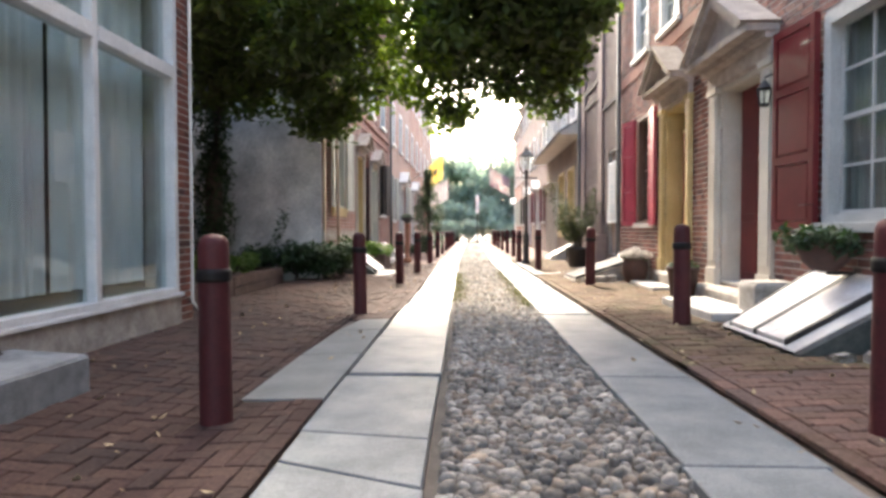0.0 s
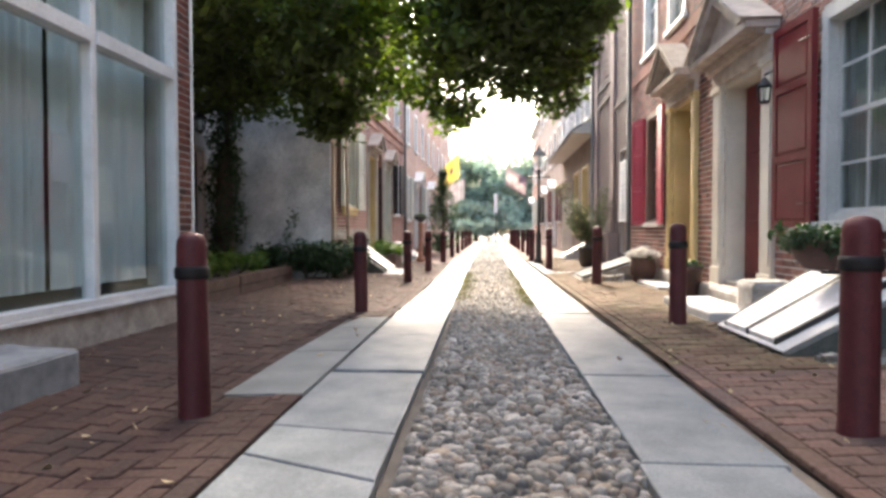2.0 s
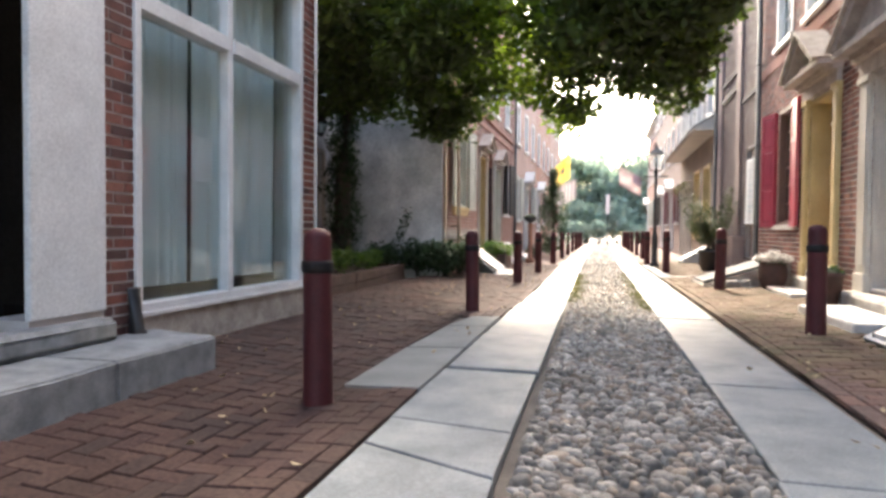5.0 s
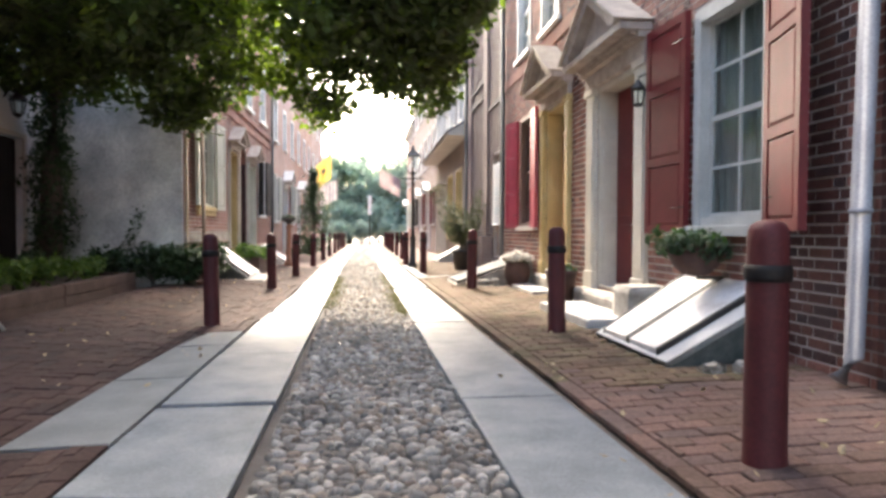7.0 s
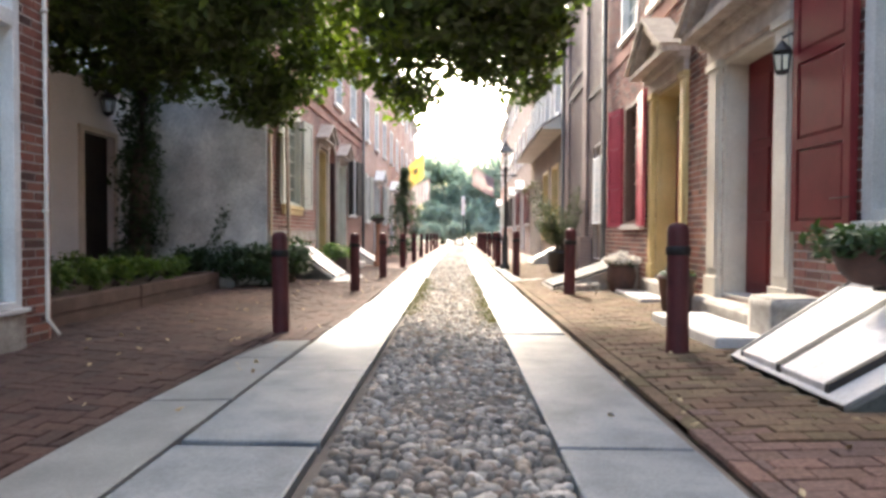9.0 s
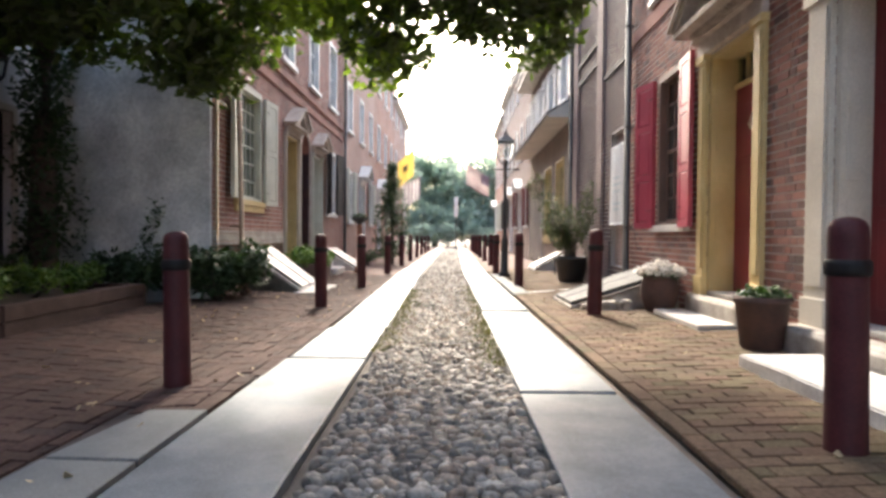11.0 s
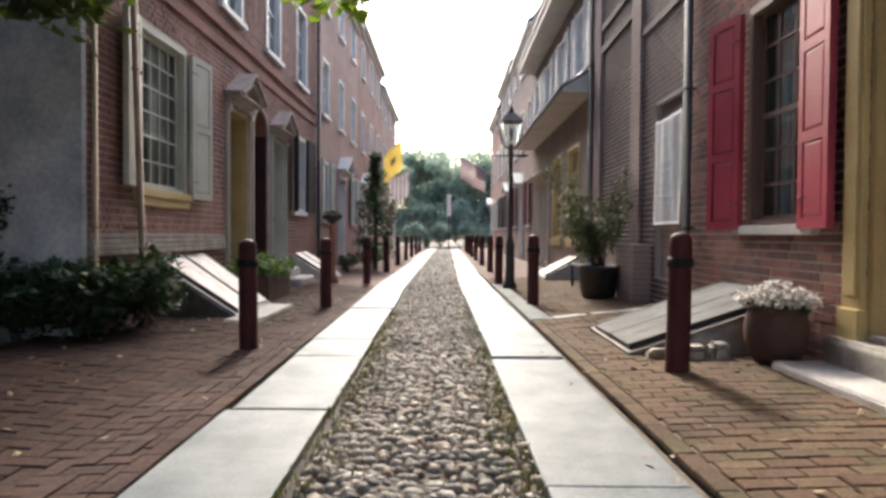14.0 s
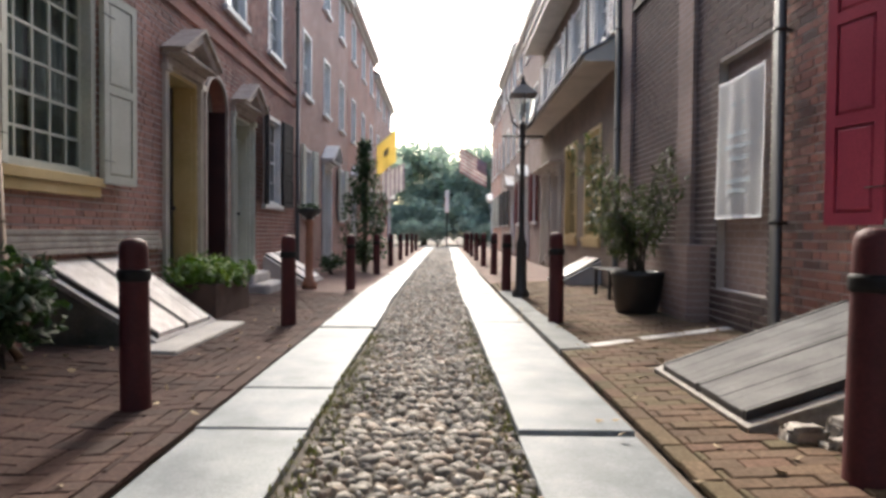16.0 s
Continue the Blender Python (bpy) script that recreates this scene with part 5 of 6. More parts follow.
def pot(name, label, at, profile, material, foliage=None, category="plant pot"):
    ob = empty(name, at, label=label, category=category)
    part("pot", lathe(profile, sides=28), material, ob)
    part("soil", lathe([(profile[-1][0] * 0.98, profile[-1][1] - 0.015), (0.01, profile[-1][1] - 0.01)], sides=20), M_earth, ob)
    return ob


ob = pot("flower_pot", "round dark clay pot overflowing with white chrysanthemums", (2.93, 11.42, gz(2.93)), [(0.13, 0), (0.17, 0.04), (0.215, 0.16), (0.225, 0.26), (0.205, 0.36), (0.195, 0.39), (0.21, 0.42), (0.18, 0.42), (0.175, 0.36)], M_terra_dark)
bl = np.concatenate([clump(nr, (0.20 * math.cos(a) * q, 0.20 * math.sin(a) * q, 0.5 + 0.10 * (1 - q)), (0.075, 0.075, 0.055), 48) for q in (0.25, 0.75, 1.2) for a in np.linspace(0, 6.28, 3 + int(9 * q))[:-1]])
leaves("blossoms", bl, 0.038, M_bloom, ob, "dense white blossoms", 61, 0.0, 0.9)
leaves("foliage", clump(nr, (0, 0, 0.43), (0.25, 0.25, 0.06), 260), 0.06, M_shrub, ob, "", 62)
ob = pot("flower_pot", "dark red square-shouldered pot with trailing dark plants", (2.92, 8.9, gz(2.92)), [(0.14, 0), (0.16, 0.02), (0.20, 0.36), (0.215, 0.37), (0.215, 0.42), (0.185, 0.42), (0.18, 0.35)], M_terra_dark)
leaves("foliage", clump(nr, (0, 0, 0.42), (0.2, 0.2, 0.09), 320), 0.07, M_shrub, ob, "", 63)
ob = pot("tree_tub", "black tub holding a tall loose-leaved shrub", (2.77, 16.3, gz(2.77)), [(0.22, 0), (0.25, 0.03), (0.30, 0.42), (0.315, 0.44), (0.315, 0.5), (0.28, 0.5), (0.27, 0.42)], M_black)
pts = []
for k in range(16):
    a, b = nr.uniform(0, 6.28), nr.uniform(0.2, 0.85)
    tip = Vector((min(b * math.cos(a) - 0.06, 0.40), b * math.sin(a) * 0.9, nr.uniform(1.05, 2.2) - 0.25 * b))
    part("stem", tube([(0.014 * k - 0.1, 0, 0.45), (tip.x * 0.35, tip.y * 0.35, 1.0), tip], [0.014, 0.01, 0.004], 6), M_bark, ob)
    for t in (0.4, 0.55, 0.7, 0.85, 1.0):
        pts.append(clump(nr, (tip.x * t - 0.03, tip.y * t, 0.45 + (tip.z - 0.45) * t), (0.13, 0.15, 0.13), 36))
leaves("foliage", np.concatenate(pts), 0.075, M_olive, ob, "", 65, 0.7, 0.4)

basket = empty("wall_planter", (3.05, 5.72, 0.6), label="dark round basket of green plants below the window sill", category="planter")
part("basket", lathe([(0.02, 0.03), (0.11, 0.05), (0.18, 0.12), (0.22, 0.22), (0.225, 0.29), (0.205, 0.29), (0.195, 0.24), (0.02, 0.23)], sides=20), M_terra_dark, basket)
part("bracket", boxes((0.02, 0.248, -0.02, 0.02, 0.0, 0.03), (0.222, 0.248, -0.02, 0.02, -0.26, 0.0)), M_black, basket, "black iron bracket")
pts = np.concatenate([clump(nr, (nr.uniform(-0.24, 0.16), nr.uniform(-0.27, 0.27), nr.uniform(0.24, 0.36)), (0.1, 0.11, 0.09), 40) for k in range(26)])
leaves("foliage", pts, 0.07, M_shrub, basket, "", 66)

box = empty("planter_box", (-2.45, 16.2, gz(-2.4)), label="brown wooden planter box full of bright greenery", category="planter")
for spec in ((-2.78, -2.12, 15.72, 15.76, 0.0, 0.4), (-2.78, -2.12, 16.86, 16.9, 0.0, 0.4), (-2.16, -2.12, 15.762, 16.858, 0.0, 0.4), (-2.78, -2.74, 15.762, 16.858, 0.0, 0.4), (-2.738, -2.162, 15.764, 16.856, 0.3, 0.36)):
    wpart("board" if spec[5] == 0.4 else "soil", boxes(spec), M_timber if spec[5] == 0.4 else M_earth, box)
pts = np.concatenate([clump(nr, (nr.uniform(-2.75, -2.1), nr.uniform(15.7, 16.95), nr.uniform(0.42, 0.62)), (0.15, 0.15, 0.14), 46) for k in range(34)])
leaves("foliage", pts - np.array((-2.45, 16.2, gz(-2.4))), 0.085, M_herb, box, "", 67)

urn = empty("pedestal_urn", (-1.95, 19.75, gz(-1.95)), label="slim pinkish pedestal with a flat black urn on top", category="urn")
part("pedestal", lathe([(0.13, 0), (0.13, 0.1), (0.075, 0.16), (0.065, 1.1), (0.09, 1.16), (0.05, 1.22)], sides=14), M_terracotta, urn)
part("bowl", lathe([(0.05, 1.22), (0.09, 1.26), (0.2, 1.34), (0.22, 1.40), (0.19, 1.40)], sides=16), M_black, urn)
leaves("foliage", clump(nr, (0, 0, 1.43), (0.2, 0.2, 0.07), 160), 0.07, M_shrub, urn, "", 68)

bench = empty("bench", (2.95, 18.05, gz(2.95)), label="small black slatted bench beside the tub", category="bench")
for k in range(4):
    wpart("slat", boxes((2.75 + 0.105 * k, 2.84 + 0.105 * k, 17.55, 18.55, 0.47, 0.495), bevel=0.005), M_black, bench)
for x in (2.79, 3.11):
    for y in (17.65, 18.45):
        wpart("leg", boxes((x - 0.02, x + 0.02, y - 0.02, y + 0.02, gz(x) - 0.01, 0.47)), M_black, bench)

cone = empty("evergreen", (-1.66, 25.0, gz(-1.66)), label="tall dark conical evergreen standing before the far brick house", category="tree")
part("trunk", tube([(0, 0, -0.05), (0.02, 0, 1.2), (0, 0.02, 3.2)], [0.07, 0.055, 0.012], 8), M_bark, cone)
pts = []
for k in range(150):
    z = 0.35 + 2.95 * nr.uniform(0, 1) ** 1.2
    q, a = 0.52 * min(1, (3.5 - z) / 1.9) * nr.uniform(0.3, 1.0), nr.uniform(0, 6.28)
    pts.append(clump(nr, (q * math.cos(a), q * math.sin(a), z), (0.19, 0.19, 0.19), 30))
leaves("crown", np.concatenate(pts), 0.10, M_shrub, cone, "", 71, 0.2)
shrub("blue-green potted shrub beside a far doorway", (-2.2, 23.3, gz(-2.2)), 0.34, 500, 0.09, M_shrub, 73)
shrub("dark clipped shrub beside the lane", (-1.9, 27.2, gz(-1.9)), 0.5, 700, 0.12, M_shrub, 74)

wreath = empty("door_wreath", (3.545, 10.3, 2.15), label="white floral swag tied on the red door", category="wreath")
leaves("petals", np.concatenate([clump(nr, (-0.02, 0.13 * math.cos(a), 0.07 * math.sin(a)), (0.02, 0.05, 0.04), 30) for a in np.linspace(0, 6.28, 9)[:-1]]), 0.05, M_bloom, wreath, "", 75, 0.0, 0.9)

# banner on the blocked doorway
banner = empty("cloth_banner", (3.27, 14.82, 1.17), label="white cloth banner with faded illegible lettering on the boarded doorway", category="banner")
bm = bmesh.new()
nu, nv = 24, 30
grid = [[bm.verts.new((3.265 + 0.014 * math.sin(6 * i / nu + 2.2 * k / nv) + 0.006 * math.sin(19 * i / nu), 14.34 + 0.96 * i / nu, 1.17 + 1.4 * k / nv - 0.03 * math.sin(math.pi * i / nu) * k / nv)) for k in range(nv + 1)] for i in range(nu + 1)]
for i in range(nu):
    for k in range(nv):
        bm.faces.new((grid[i][k], grid[i + 1][k], grid[i + 1][k + 1], grid[i][k + 1])).smooth = True
bmesh.ops.solidify(bm, geom=list(bm.faces), thickness=0.003)
wpart("cloth", bm, M_cloth, banner)
M_fade = surface("faded_ink", (0.70, 0.79, 0.82), (0.78, 0.85, 0.87), 0.9, 5, 60, 0.1)
for z, a, b in ((2.28, 14.66, 14.74), (2.28, 14.84, 14.92), (1.98, 14.6, 15.05), (1.86, 14.55, 15.08), (1.74, 14.6, 14.98), (1.52, 14.56, 15.06), (1.42, 14.64, 15.02)):
    bm = bmesh.new()
    rows = [[bm.verts.new((3.261 + 0.014 * math.sin(6 * u + 2.2 * v) + 0.006 * math.sin(19 * u), 14.34 + 0.96 * u, 1.17 + 1.4 * v - 0.03 * math.sin(math.pi * u) * v)) for v in np.linspace((z - 1.17) / 1.4, (z - 1.125) / 1.4, 3)] for u in np.linspace((a - 14.34) / 0.96, (b - 14.34) / 0.96, 9)]
    for c, d in zip(rows, rows[1:]):
        for k in range(2):
            bm.faces.new((c[k], d[k], d[k + 1], c[k + 1])).smooth = True
    wpart("ink_bar", bm, M_fade, banner)


# flags far down the lane
def flag_on_pole(label, foot, tip, width, drop, bands, seed, emblem=None):
    ob = empty("flag", foot, label=label, category="flag")
    foot, tip = Vector(foot), Vector(tip)
    wpart("pole", tube([foot, tip], 0.018, 8), M_cream, ob)
    n = 16
    for name, mat, v0, v1, u0, u1 in bands:
        bm = bmesh.new()
        cols = []
        for i in range(n + 1):
            u = u0 + (u1 - u0) * i / n
            p = tip.lerp(foot, u * width / (tip - foot).length)
            wave = 0.06 * math.sin(9 * u + seed)
            cols.append([bm.verts.new((p.x, p.y + wave * (v + 0.2) + (0.0 if name == "field" else -0.012), p.z - drop * v)) for v in (v0, (v0 + v1) / 2, v1)])
        for a, b in zip(cols, cols[1:]):
            for k in range(2):
                bm.faces.new((a[k], b[k], b[k + 1], a[k + 1])).smooth = True
        bmesh.ops.solidify(bm, geom=list(bm.faces), thickness=0.004)
        wpart(name, bm, mat, ob)
    return ob


M_fy = leafy("yellow_cloth", [(0.72, 0.56, 0.16), (0.80, 0.64, 0.22)], 0.6, (1.0, 1.0, 1.0))
M_fw = leafy("white_cloth", [(0.70, 0.68, 0.68), (0.80, 0.78, 0.78)], 0.6, (1.0, 1.0, 1.0))
# Red and blue cloth is paled: distance haze is put into the colour.
M_fb = leafy("blue_cloth", [(0.19, 0.20, 0.28), (0.24, 0.25, 0.34)], 0.6, (1.0, 1.0, 1.0))
flag_on_pole("yellow flag with a dark plain emblem hanging from a wall pole", (-2.88, 32.6, 3.7), (-1.4, 32.0, 4.85), 1.0, 1.2, [("field", M_fy, 0, 1, 0, 1), ("emblem", M_fb, 0.38, 0.58, 0.38, 0.64)], 1)
M_fl = leafy("lilac_cloth", [(0.50, 0.42, 0.50), (0.60, 0.50, 0.58)], 0.6, (1.0, 1.0, 1.0))
M_fp = leafy("haze_paled_red_cloth", [(0.62, 0.34, 0.36), (0.70, 0.42, 0.44)], 0.6, (1.0, 1.0, 1.0))
flag_on_pole("pale lilac and white flag hanging below the yellow one", (-2.88, 33.6, 2.9), (-1.15, 33.0, 3.7), 1.0, 1.05, [("field", M_fw, 0, 1, 0, 1)] + [("stripe", M_fl, 0, 1, 0.2 * k, 0.2 * k + 0.11) for k in range(5)], 2)
stripes = [("field", M_fw, 0, 1, 0, 1)] + [("stripe", M_fp, k / 13, (k + 1) / 13, 0, 1) for k in range(0, 13, 2)] + [("canton", M_fl, 0, 0.5, 0.62, 1)]
flag_on_pole("red and white striped flag on a pole from the house", (3.28, 33.4, 3.0), (0.95, 32.4, 4.25), 1.3, 0.95, stripes, 3)

# trees closing the lane
for k, (x, y, hgt, rad) in enumerate(((-7, 62, 10.8, 3.6), (-1.5, 66, 10.4, 3.6), (3.5, 63, 9.2, 3.2), (8.5, 64, 10, 3.6), (-12, 66, 10, 4), (14, 66, 10, 4))):
    ob = empty("far_tree", (x, y, 0), label="green tree closing the end of the lane, haze in its leaf colour", category="tree", group="trees at the lane's end")
    part("trunk", tube([(0, 0, -0.1), (0.1, 0, 2), (0.0, 0.1, hgt * 0.6)], [0.3, 0.22, 0.1], 9), M_bark, ob)
    pts = np.concatenate([clump(nr, clump(nr, (0, 0, hgt * 0.50), (rad, rad * 0.8, hgt * 0.42), 1)[0], (1.3, 1.1, 1.0), 80) for q in range(110)])
    leaves("crown", pts, 0.5, M_fartree_haze, ob, "", 80 + k)
for k in range(8):
    shrub("tall hedge bush behind the low hedge at the lane's end", (-10.5 + 3 * k, 60 + 0.5 * (k % 2), -0.02), 2.3, 2400, 0.36, M_fartree_haze, 190 + k, "hedge_bush", "shrub", 0.95)["group"] = "hedge at the lane's end"
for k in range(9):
    shrub("hedge bush at the end of the lane, haze in its leaf colour", (-9 + 2.2 * k + 0.2 * (k % 2), 57 + 0.4 * (k % 3), -0.02), 1.3, 1000, 0.28, M_fartree_haze, 90 + k, "hedge_bush", "shrub", 0.9)["group"] = "hedge at the lane's end"
sign = empty("sign_post", (0.55, 54.5, 0), label="slim white sign board on a dark post before the trees", category="sign")
part("post", lathe([(0.05, -0.05), (0.05, 4.1)], sides=10), M_black, sign)
part("board", boxes((-0.14, 0.14, -0.10, -0.06, 2.5, 4.1), bevel=0.01), M_white, sign)

# fallen leaves and moss
n = 260
xs = np.concatenate([nr.uniform(-2.8, -0.9, n // 2), nr.uniform(1.2, 3.2, n - n // 2)])
ys = nr.uniform(1.5, 17, n)
litter = leaves("fallen_leaves", np.stack([xs, ys, [gz(x) + 0.018 for x in xs]], 1), 0.052, surface("dry_leaf", (0.22, 0.15, 0.08), (0.50, 0.40, 0.24), 0.8, 9, 60, 0.2), None, "", 101, 0.0)
tagged(litter, "dry yellow and brown leaves scattered on the paving", "leaf litter", kind="stuff")
ys = np.concatenate([nr.uniform(8.5, 11, 350), nr.uniform(8.2, 16, 550), nr.uniform(9, 15, 900)])
xs = np.concatenate([[inner_right(y) - abs(nr.normal(0, 0.09)) for y in ys[:900]], [inner_left(y) + abs(nr.normal(0, 0.10)) for y in ys[900:]]])
moss = leaves("grass_tufts", np.stack([xs, ys, np.full(len(ys), -0.008)], 1), 0.04, M_moss, None, "", 102, -0.9, 0.3)
tagged(moss, "short grass and moss growing between the cobbles", "grass", kind="stuff")

# ---- pieces: cobbles, paving bricks, wall bricks ----
def dome(sides, rings):
    """A cobble of unit size: verts and faces."""
    verts, faces = [], []
    for k in range(rings):
        a = math.pi / 2 * k / rings
        verts += [(math.cos(a) * math.cos(2 * math.pi * j / sides), math.cos(a) * math.sin(2 * math.pi * j / sides), math.sin(a)) for j in range(sides)]
    verts.append((0, 0, 1))
    for k in range(rings - 1):
        faces += [(k * sides + j, k * sides + (j + 1) % sides, (k + 1) * sides + (j + 1) % sides, (k + 1) * sides + j) for j in range(sides)]
    faces += [((rings - 1) * sides + j, (rings - 1) * sides + (j + 1) % sides, rings * sides) for j in range(sides)]
    return np.array(verts), faces


cobbles = tagged(empty("cobbled_strip"), "strip of rounded grey-brown river cobbles between the slabs", "road", kind="structure")
fine_v, fine_f = dome(9, 3)
rough_v, rough_f = dome(6, 2)
shapes = []
for k in range(8):
    v = fine_v.copy()
    v += 0.34 * np.array([noise.noise_vector(Vector(p) * 1.5 + Vector((7 * k, 0, 0))) for p in v])
    v[:, 2] = np.minimum(v[:, 2], 0.78 + 0.16 * v[:, 0] * (1 if k % 2 else -1))
    mesh = bpy.data.meshes.new("cobble")
    mesh.from_pydata([tuple(p) for p in v], [], fine_f)
    mesh.materials.append(M_cobble)
    mesh.polygons.foreach_set("use_smooth", [True] * len(mesh.polygons))
    shapes.append((v, mesh))
bm = bmesh.new()
for y in range(-9, 54, 3):
    a, b, c, d = [bm.verts.new(q) for q in ((inner_left(y), y, -0.046), (inner_right(y), y, -0.046), (inner_right(y + 3), y + 3, -0.046), (inner_left(y + 3), y + 3, -0.046))]
    bm.faces.new((a, b, c, d))
part("sand_bed", bm, surface("grey_sand", (0.07, 0.06, 0.05), (0.13, 0.11, 0.09), 0.9, 5, 70, 0.6), cobbles)
verts, faces, count, y, row = [], [], 0, -4.0, 0
while y < 54:
    far = y > 21
    pitch = (0.058 if not far else 0.11)
    x0, x1 = inner_left(y) + 0.03, inner_right(y) - 0.03
    x = x0 + (row % 2) * 0.03 + nr.uniform(0, 0.02)
    while x < x1 + 0.02:
        big = nr.uniform(0.7, 1.2) if nr.uniform() < 0.85 else nr.uniform(1.2, 1.75)
        w, d = pitch * big * nr.uniform(0.40, 0.68), pitch * big * nr.uniform(0.33, 0.46)
        x += w
        if x > x1 + 0.03:
            break
        px, py = x, y + nr.normal(0, 0.013)
        hgt, turn = nr.uniform(0.020, 0.054), nr.normal(0, 0.5)
        low = -0.047 + 0.02 * noise.noise((px * 1.2, py * 1.2, 0)) - 0.012 * (1 - abs(px - (x0 + x1) / 2) / 0.55)
        if 4.0 < y < 5.0 and count < 290:
            ob = new("cobble", shapes[count % 8][1])
            ob.parent = cobbles
            ob.matrix_basis = Matrix.Translation((px, py, low)) @ Matrix.Rotation(turn, 4, "Z") @ Matrix.Diagonal((w * 1.06, d * 1.08, hgt, 1))
            count += 1
        else:
            v = (rough_v if far else shapes[int(nr.integers(8))][0]) * (w * 1.06, d * 1.08, hgt)
            c, s = math.cos(turn), math.sin(turn)
            v = np.stack([v[:, 0] * c - v[:, 1] * s + px, v[:, 0] * s + v[:, 1] * c + py, v[:, 2] + low], 1)
            base = len(verts)
            verts.extend(v.tolist())
            faces.extend(tuple(i + base for i in f) for f in (rough_f if far else fine_f))
        x += w
    y += pitch * 0.80
    row += 1
rest = raw_mesh("cobble_rest", verts, faces, M_cobble_far, cobbles, "", True)
rest["kind"] = "stuff"


def brick_mesh(name, lx, ly, lz, material, round_=0.005):
    bm = boxes((0, lx, 0, ly, -lz, 0))
    top = max(bm.faces, key=lambda f: f.calc_center_median().z)
    bmesh.ops.bevel(bm, geom=list(top.edges), offset=round_, segments=1, affect="EDGES")
    mesh = bpy.data.meshes.new(name)
    bm.to_mesh(mesh)
    bm.free()
    mesh.materials.append(material)
    return mesh


def tops(verts, faces, x0, x1, y0, y1, z, r, soft=0.0035, fall=0.0):
    """One paving brick: a bevelled top with sides."""
    b = len(verts)
    j = [r.uniform(-0.0018, 0.0018) + fall * q * (x1 - x0) / 2 for q in (-1, 1, 1, -1)]
    low = [(x0, y0), (x1, y0), (x1, y1), (x0, y1)]
    for (x, y) in low:
        verts.append((x, y, z - 0.03))
    for (x, y), d in zip(low, j):
        verts.append((x, y, z - soft + d))
    for (x, y), d in zip(((x0 + soft, y0 + soft), (x1 - soft, y0 + soft), (x1 - soft, y1 - soft), (x0 + soft, y1 - soft)), j):
        verts.append((x, y, z + d))
    faces.append((b + 8, b + 9, b + 10, b + 11))
    for k in range(4):
        m = (k + 1) % 4
        faces.append((b + k, b + m, b + 4 + m, b + 4 + k))
        faces.append((b + 4 + k, b + 4 + m, b + 8 + m, b + 8 + k))


M_joint_left = surface("dark_joint_sand", (0.05, 0.037, 0.031), (0.09, 0.065, 0.055), 0.95, 3, 70, 0.5)
M_joint_right = surface("mossy_joint_sand", (0.115, 0.095, 0.06), (0.19, 0.145, 0.10), 0.95, 2.5, 70, 0.5)


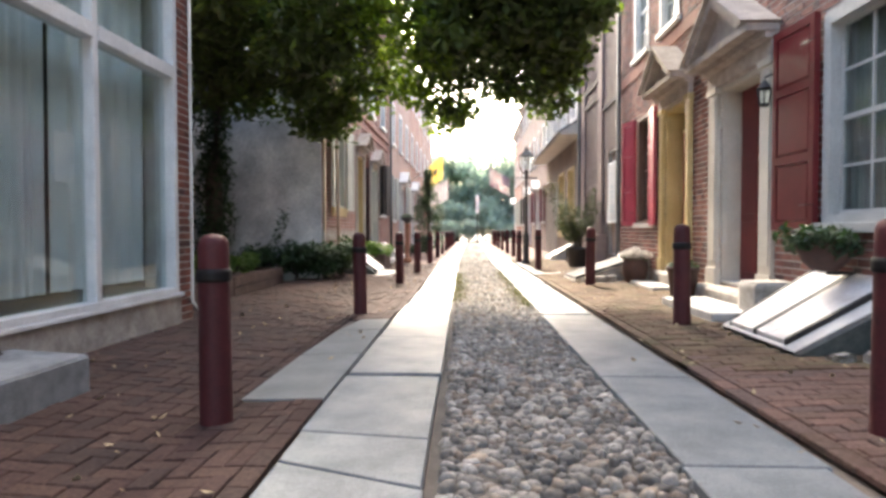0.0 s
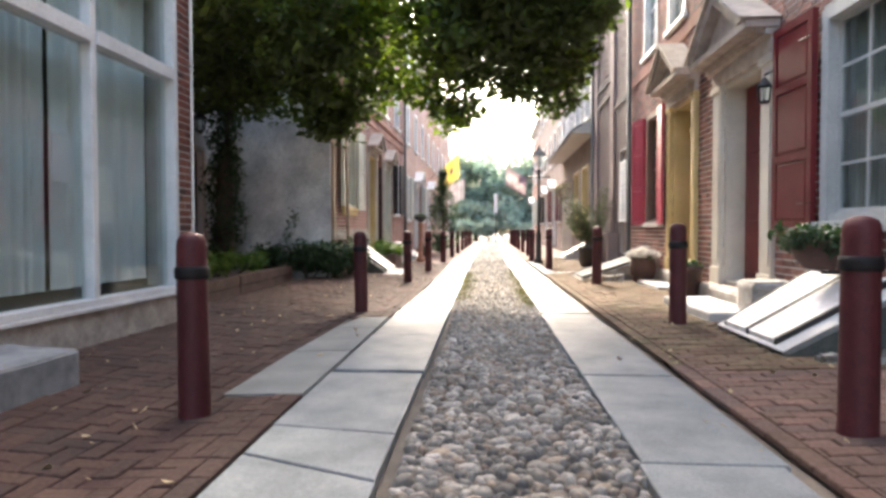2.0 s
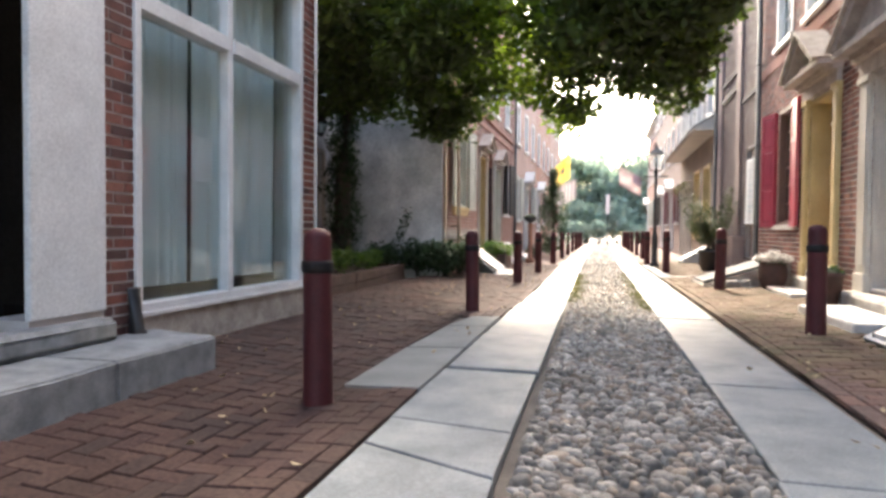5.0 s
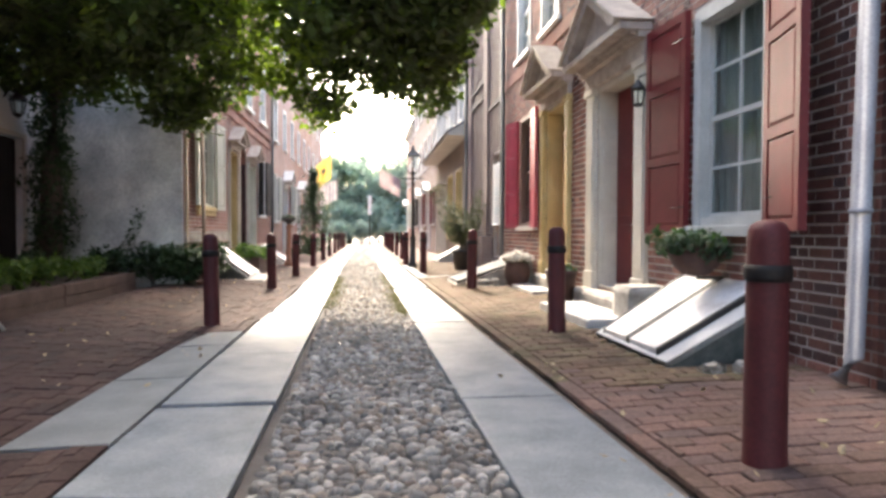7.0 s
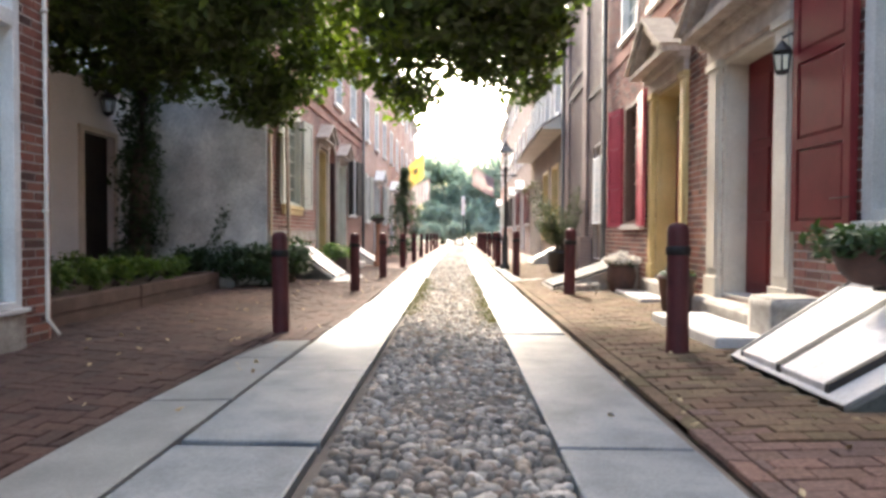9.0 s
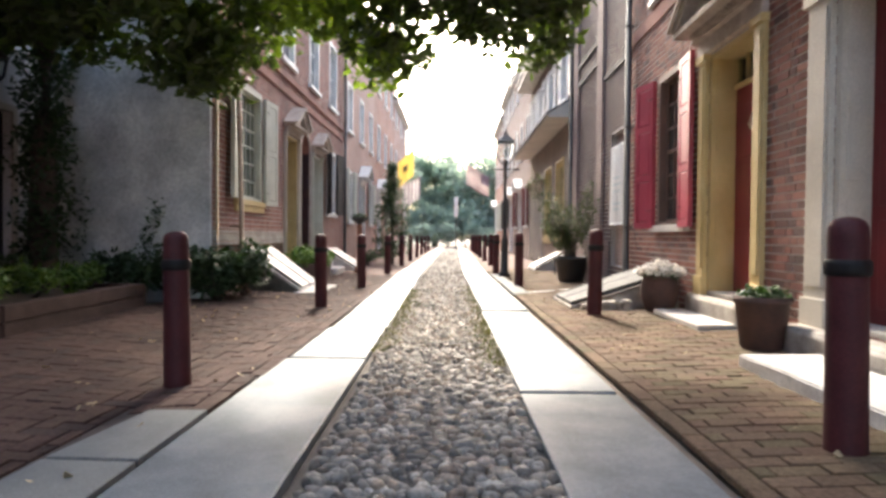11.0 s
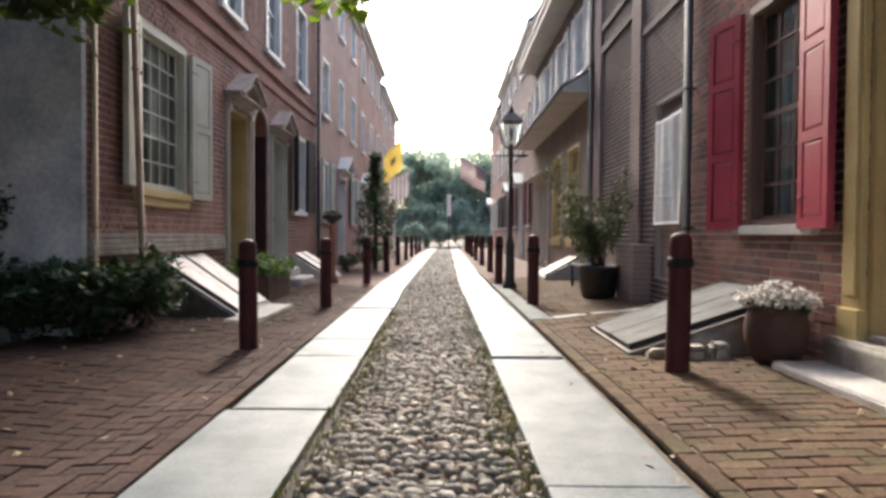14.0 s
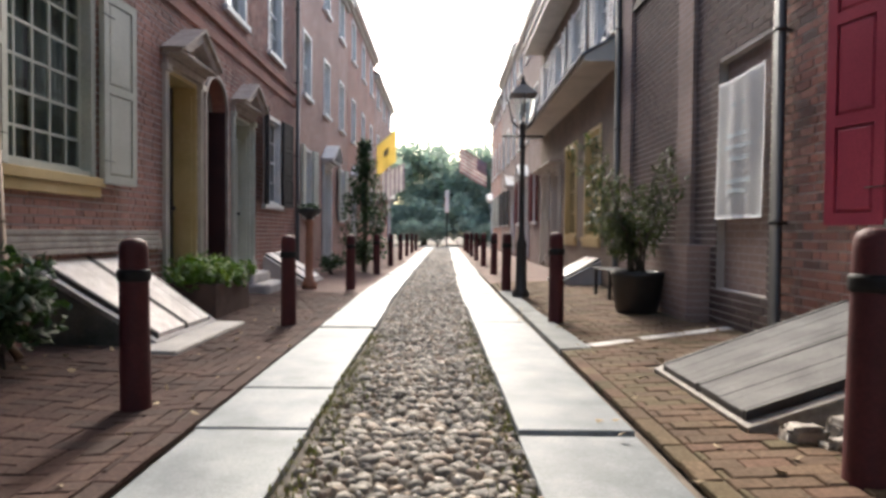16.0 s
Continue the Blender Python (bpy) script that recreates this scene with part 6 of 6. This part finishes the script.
def pave(name, label, x_range, y_range, skip, pattern, near, far, pick, seed):
    r = random.Random(seed)
    ob = tagged(empty(name), label, "pavement", kind="structure")
    u, gap, verts, faces, made = 0.105, 0.0075, [], [], 0
    shared = {}
    nx, ny = int((x_range[1] - x_range[0]) / u) + 3, int((y_range[1] - y_range[0]) / u) + 3

    def lay(x0, y0, lx, ly):
        nonlocal made
        x0, x1, y0, y1 = x0, x0 + lx - gap, y0, y0 + ly - gap
        x1c, x0c = min(x1, x_range[1], inner_left(y0) - left_width(y0) - 0.135 if x0 < 0 else 9), max(x0, x_range[0], inner_right(y0) + 0.755 if x0 > 0 else -9)
        if 3.87 < (y0 + y1) / 2 < 7.23 and x0c < -1.345 < x1c:
            x1c = -1.345
        if x1c - x0c < 0.014 or skip((x0c + x1c) / 2, (y0 + y1) / 2):
            return
        fall = (gz(x1) - gz(x0)) / (x1 - x0)
        z = gz((x0 + x1) / 2) + 0.004 + 0.008 * noise.noise(((x0 + x1) * 0.6, y0 * 0.7, seed)) + r.uniform(-0.004, 0.004)
        if x1c == x1 and x0c == x0 and pick[0] < y0 < pick[1] and pick[2] < x0 < pick[3] and made < 290:
            key = (round(lx, 3), round(ly, 3))
            if key not in shared:
                shared[key] = brick_mesh("paving_brick", lx - gap, ly - gap, 0.04, near)
            b = new("paving_brick", shared[key])
            b.parent = ob
            b.matrix_basis = pose(x0, y0, z - fall * (x1 - x0) / 2, r.uniform(-0.6, 0.6), r.uniform(-0.5, 0.5) - math.degrees(math.atan(fall)), r.uniform(-0.7, 0.7))
            made += 1
        else:
            tops(verts, faces, x0c, x1c, y0, y1, z + fall * (x0c + x1c - x0 - x1) / 2, r, fall=fall)

    for i in range(-2, nx):
        for k in range(-2, ny):
            x, y = x_range[0] + u * i, y_range[0] + u * k
            if pattern == "herringbone":
                if (i - k) % 4 == 0:
                    lay(x, y, 2 * u, u)
                elif (i - k) % 4 == 3:
                    lay(x, y, u, 2 * u)
            elif (i + k) % 2 == 0:
                lay(x, y, 2 * u, u)
    y = y_range[0]
    while y < y_range[1]:
        a = inner_left(y) - left_width(y) - 0.13 if x_range[0] < 0 else inner_right(y) + 0.65
        if not skip(a + 0.05, y + 0.1):
            tops(verts, faces, a, a + 0.098, y, y + 0.204, gz(a) + 0.003 + r.uniform(-0.003, 0.003), r)
        y += 0.21
    left = x_range[0] < 0
    bm = bmesh.new()
    cols = []
    for k in range(19):
        y = y_range[0] + (y_range[1] - y_range[0]) * k / 18
        e = inner_left(y) - left_width(y) - 0.03 if left else inner_right(y) + 0.655
        xs = (-3.3, -2.9, -2.1, -1.35, e) if left else (e, 2.1, 2.7, 3.3)
        cols.append([bm.verts.new((x, y, gz(x) - 0.009)) for x in xs])
    for a, b in zip(cols, cols[1:]):
        for i in range(len(a) - 1):
            bm.faces.new((a[i], a[i + 1], b[i + 1], b[i]))
    part("joint_sand", bm, M_joint_left if left else M_joint_right, ob)
    rest = raw_mesh("paving_rest", verts, faces, far, ob)
    rest["kind"] = "stuff"
    return ob


def covered_left(x, y):
    return (3.87 < y < 7.23 and x > -1.35) or (x < -2.28 and y < 4.0) or (x < -3.28)


def covered_right(x, y):
    if 4.9 < y < 6.48 and x > 2.41:
        return True
    if 11.74 < y < 13.3 and x > 1.93:
        return True
    return (14.03 < y < 19.4 and x < 1.7)


pave("pavement_left", "worn red brick pavement in herringbone", (-3.3, -0.72), (0.5, 19.0), covered_left, "herringbone", M_pave_red, M_pave_red_far, (2.4, 4.6, -2.3, -0.9), 5)
pave("pavement_right_red", "worn dull red brick pavement laid in rows", (1.4, 3.32), (0.5, 4.7), covered_right, "rows", M_pave_rose, M_pave_rose_far, (2.4, 4.6, 1.6, 2.9), 7)
pave("pavement_right", "worn tan and red brick pavement laid in rows", (1.4, 3.32), (4.7, 21.0), covered_right, "rows", M_pave_tan, M_pave_tan_far, (8.6, 11.2, 1.6, 2.7), 6)
M_pave_flat = brickwork("distant_paving", (0.15, 0.088, 0.072), (0.19, 0.11, 0.088), (0.09, 0.072, 0.062), 0.21, 0.105, True)
for name, xs, y0 in (("pavement_left_far", (-2.9, -2.1, -1.35, -0.86), 19.0), ("pavement_right_far", (1.33, 2.1, 3.3), 21.0), ("pavement_left_near", (-2.9, -2.1, -1.35, -0.8), -9.5), ("pavement_right_near", (1.6, 2.1, 3.3), -9.5)):
    tagged(sheet(name, xs, y0, 54.0 if y0 > 0 else 0.5, M_pave_flat, 0.004, 2.0 if y0 < 0 else 1.0), "red brick pavement running on along the houses", "pavement", kind="structure")


def wall_bricks(W, y0, y1, z0, z1, near, far, pick, seed, headers=True):
    """A skin of bricks over a wall: each one proud of the mortar."""
    r = random.Random(seed)
    length, head, hgt, gap = 0.200, 0.094, 0.060, 0.015
    verts, faces, made, row, z = [], [], 0, 0, z0
    shared = {}
    while z + hgt < z1:
        spans, zc = [(y0, y1)], z + hgt / 2
        for a, b, c, d in W.holes:
            if c - 0.03 < zc < d + 0.03:
                spans = [q for s, e in spans for q in ((s, min(e, a)), (max(s, b), e)) if q[1] - q[0] > 0.02]
        for s, e in spans:
            y, k = s - (row % 2) * 0.055 * (2 if not headers else 1) - (0.0 if s == y0 else r.uniform(0, 0.05)), row
            while y < e:
                l = head if headers and k % 2 else length
                a, b = max(y, s), min(y + l, e)
                y += l + gap
                k += 1
                if b - a < 0.02:
                    continue
                d = 0.005 + r.uniform(-0.002, 0.004)
                if b - a > l - 0.001 and pick[0] < a < pick[1] and pick[2] < z < pick[3] and made < 290:
                    if l not in shared:
                        bm = bmesh.new()
                        block(bm, 0, -W.out * 0.02, 0, l, 0, hgt)
                        shared[l] = bpy.data.meshes.new("brick")
                        bm.to_mesh(shared[l])
                        bm.free()
                        shared[l].materials.append(near)
                    ob = new("brick", shared[l])
                    ob.parent = W.obj
                    ob.matrix_basis = pose(W.x(d), a, z, 0, 0, r.uniform(-0.8, 0.8))
                    made += 1
                    continue
                i = len(verts)
                zt = z + hgt + r.uniform(-0.002, 0.002)
                for dd in (-0.008, d):
                    verts += [(W.x(dd), a, z), (W.x(dd), b, z), (W.x(dd), b, zt), (W.x(dd), a, zt)]
                faces += [(i + 4, i + 5, i + 6, i + 7), (i, i + 1, i + 5, i + 4), (i + 1, i + 2, i + 6, i + 5), (i + 2, i + 3, i + 7, i + 6), (i + 3, i, i + 4, i + 7)]
        z += hgt + gap
        row += 1
    rest = raw_mesh("brick_rest", verts, faces, far, W.obj)
    rest["kind"] = "stuff"


wall_bricks(WALL_R0, -1.0, 4.12, 0.0, 6.0, M_brick_dark, M_brick_dark_far, (3.3, 4.1, 0.1, 1.5), 1)
wall_bricks(WALL_R1, 4.12, 9.55, 0.0, 8.5, M_brick_dark, M_brick_red_far, (4.2, 5.0, 0.1, 3.0), 2)
wall_bricks(WALL_R2, 9.55, 14.1, 0.0, 8.5, M_brick_red, M_brick_red_far, (11.3, 14.0, 0.4, 1.1), 3)
wall_bricks(WALL_R3, 14.1, 18.98, 0.0, 8.8, M_brick_red, M_brick_grey_far, (0, 0, 0, 0), 4, False)
wall_bricks(WALL_A, -1.0, 6.72, 0.0, 5.0, M_brick_pier, M_brick_pier_far, (3.6, 6.8, 0.25, 3.0), 5, False)
wall_bricks(WALL_B, 12.5, 22.55, 0.0, 7.8, M_brick_rose, M_brick_rose_far, (15.0, 16.2, 1.0, 2.8), 6)

# Black box added for a dark form of unknown kind at the wall.
bin_ = empty("utility_box", (3.18, 3.3, 0.08), label="black lidded box added for a dark form at the dark brick wall", category="box")
wpart("cabinet", boxes((3.06, 3.29, 2.85, 3.7, 0.07, 0.98), bevel=0.015), M_band, bin_)
wpart("lid", boxes((3.03, 3.29, 2.82, 3.73, 0.982, 1.02), bevel=0.01), M_band, bin_)
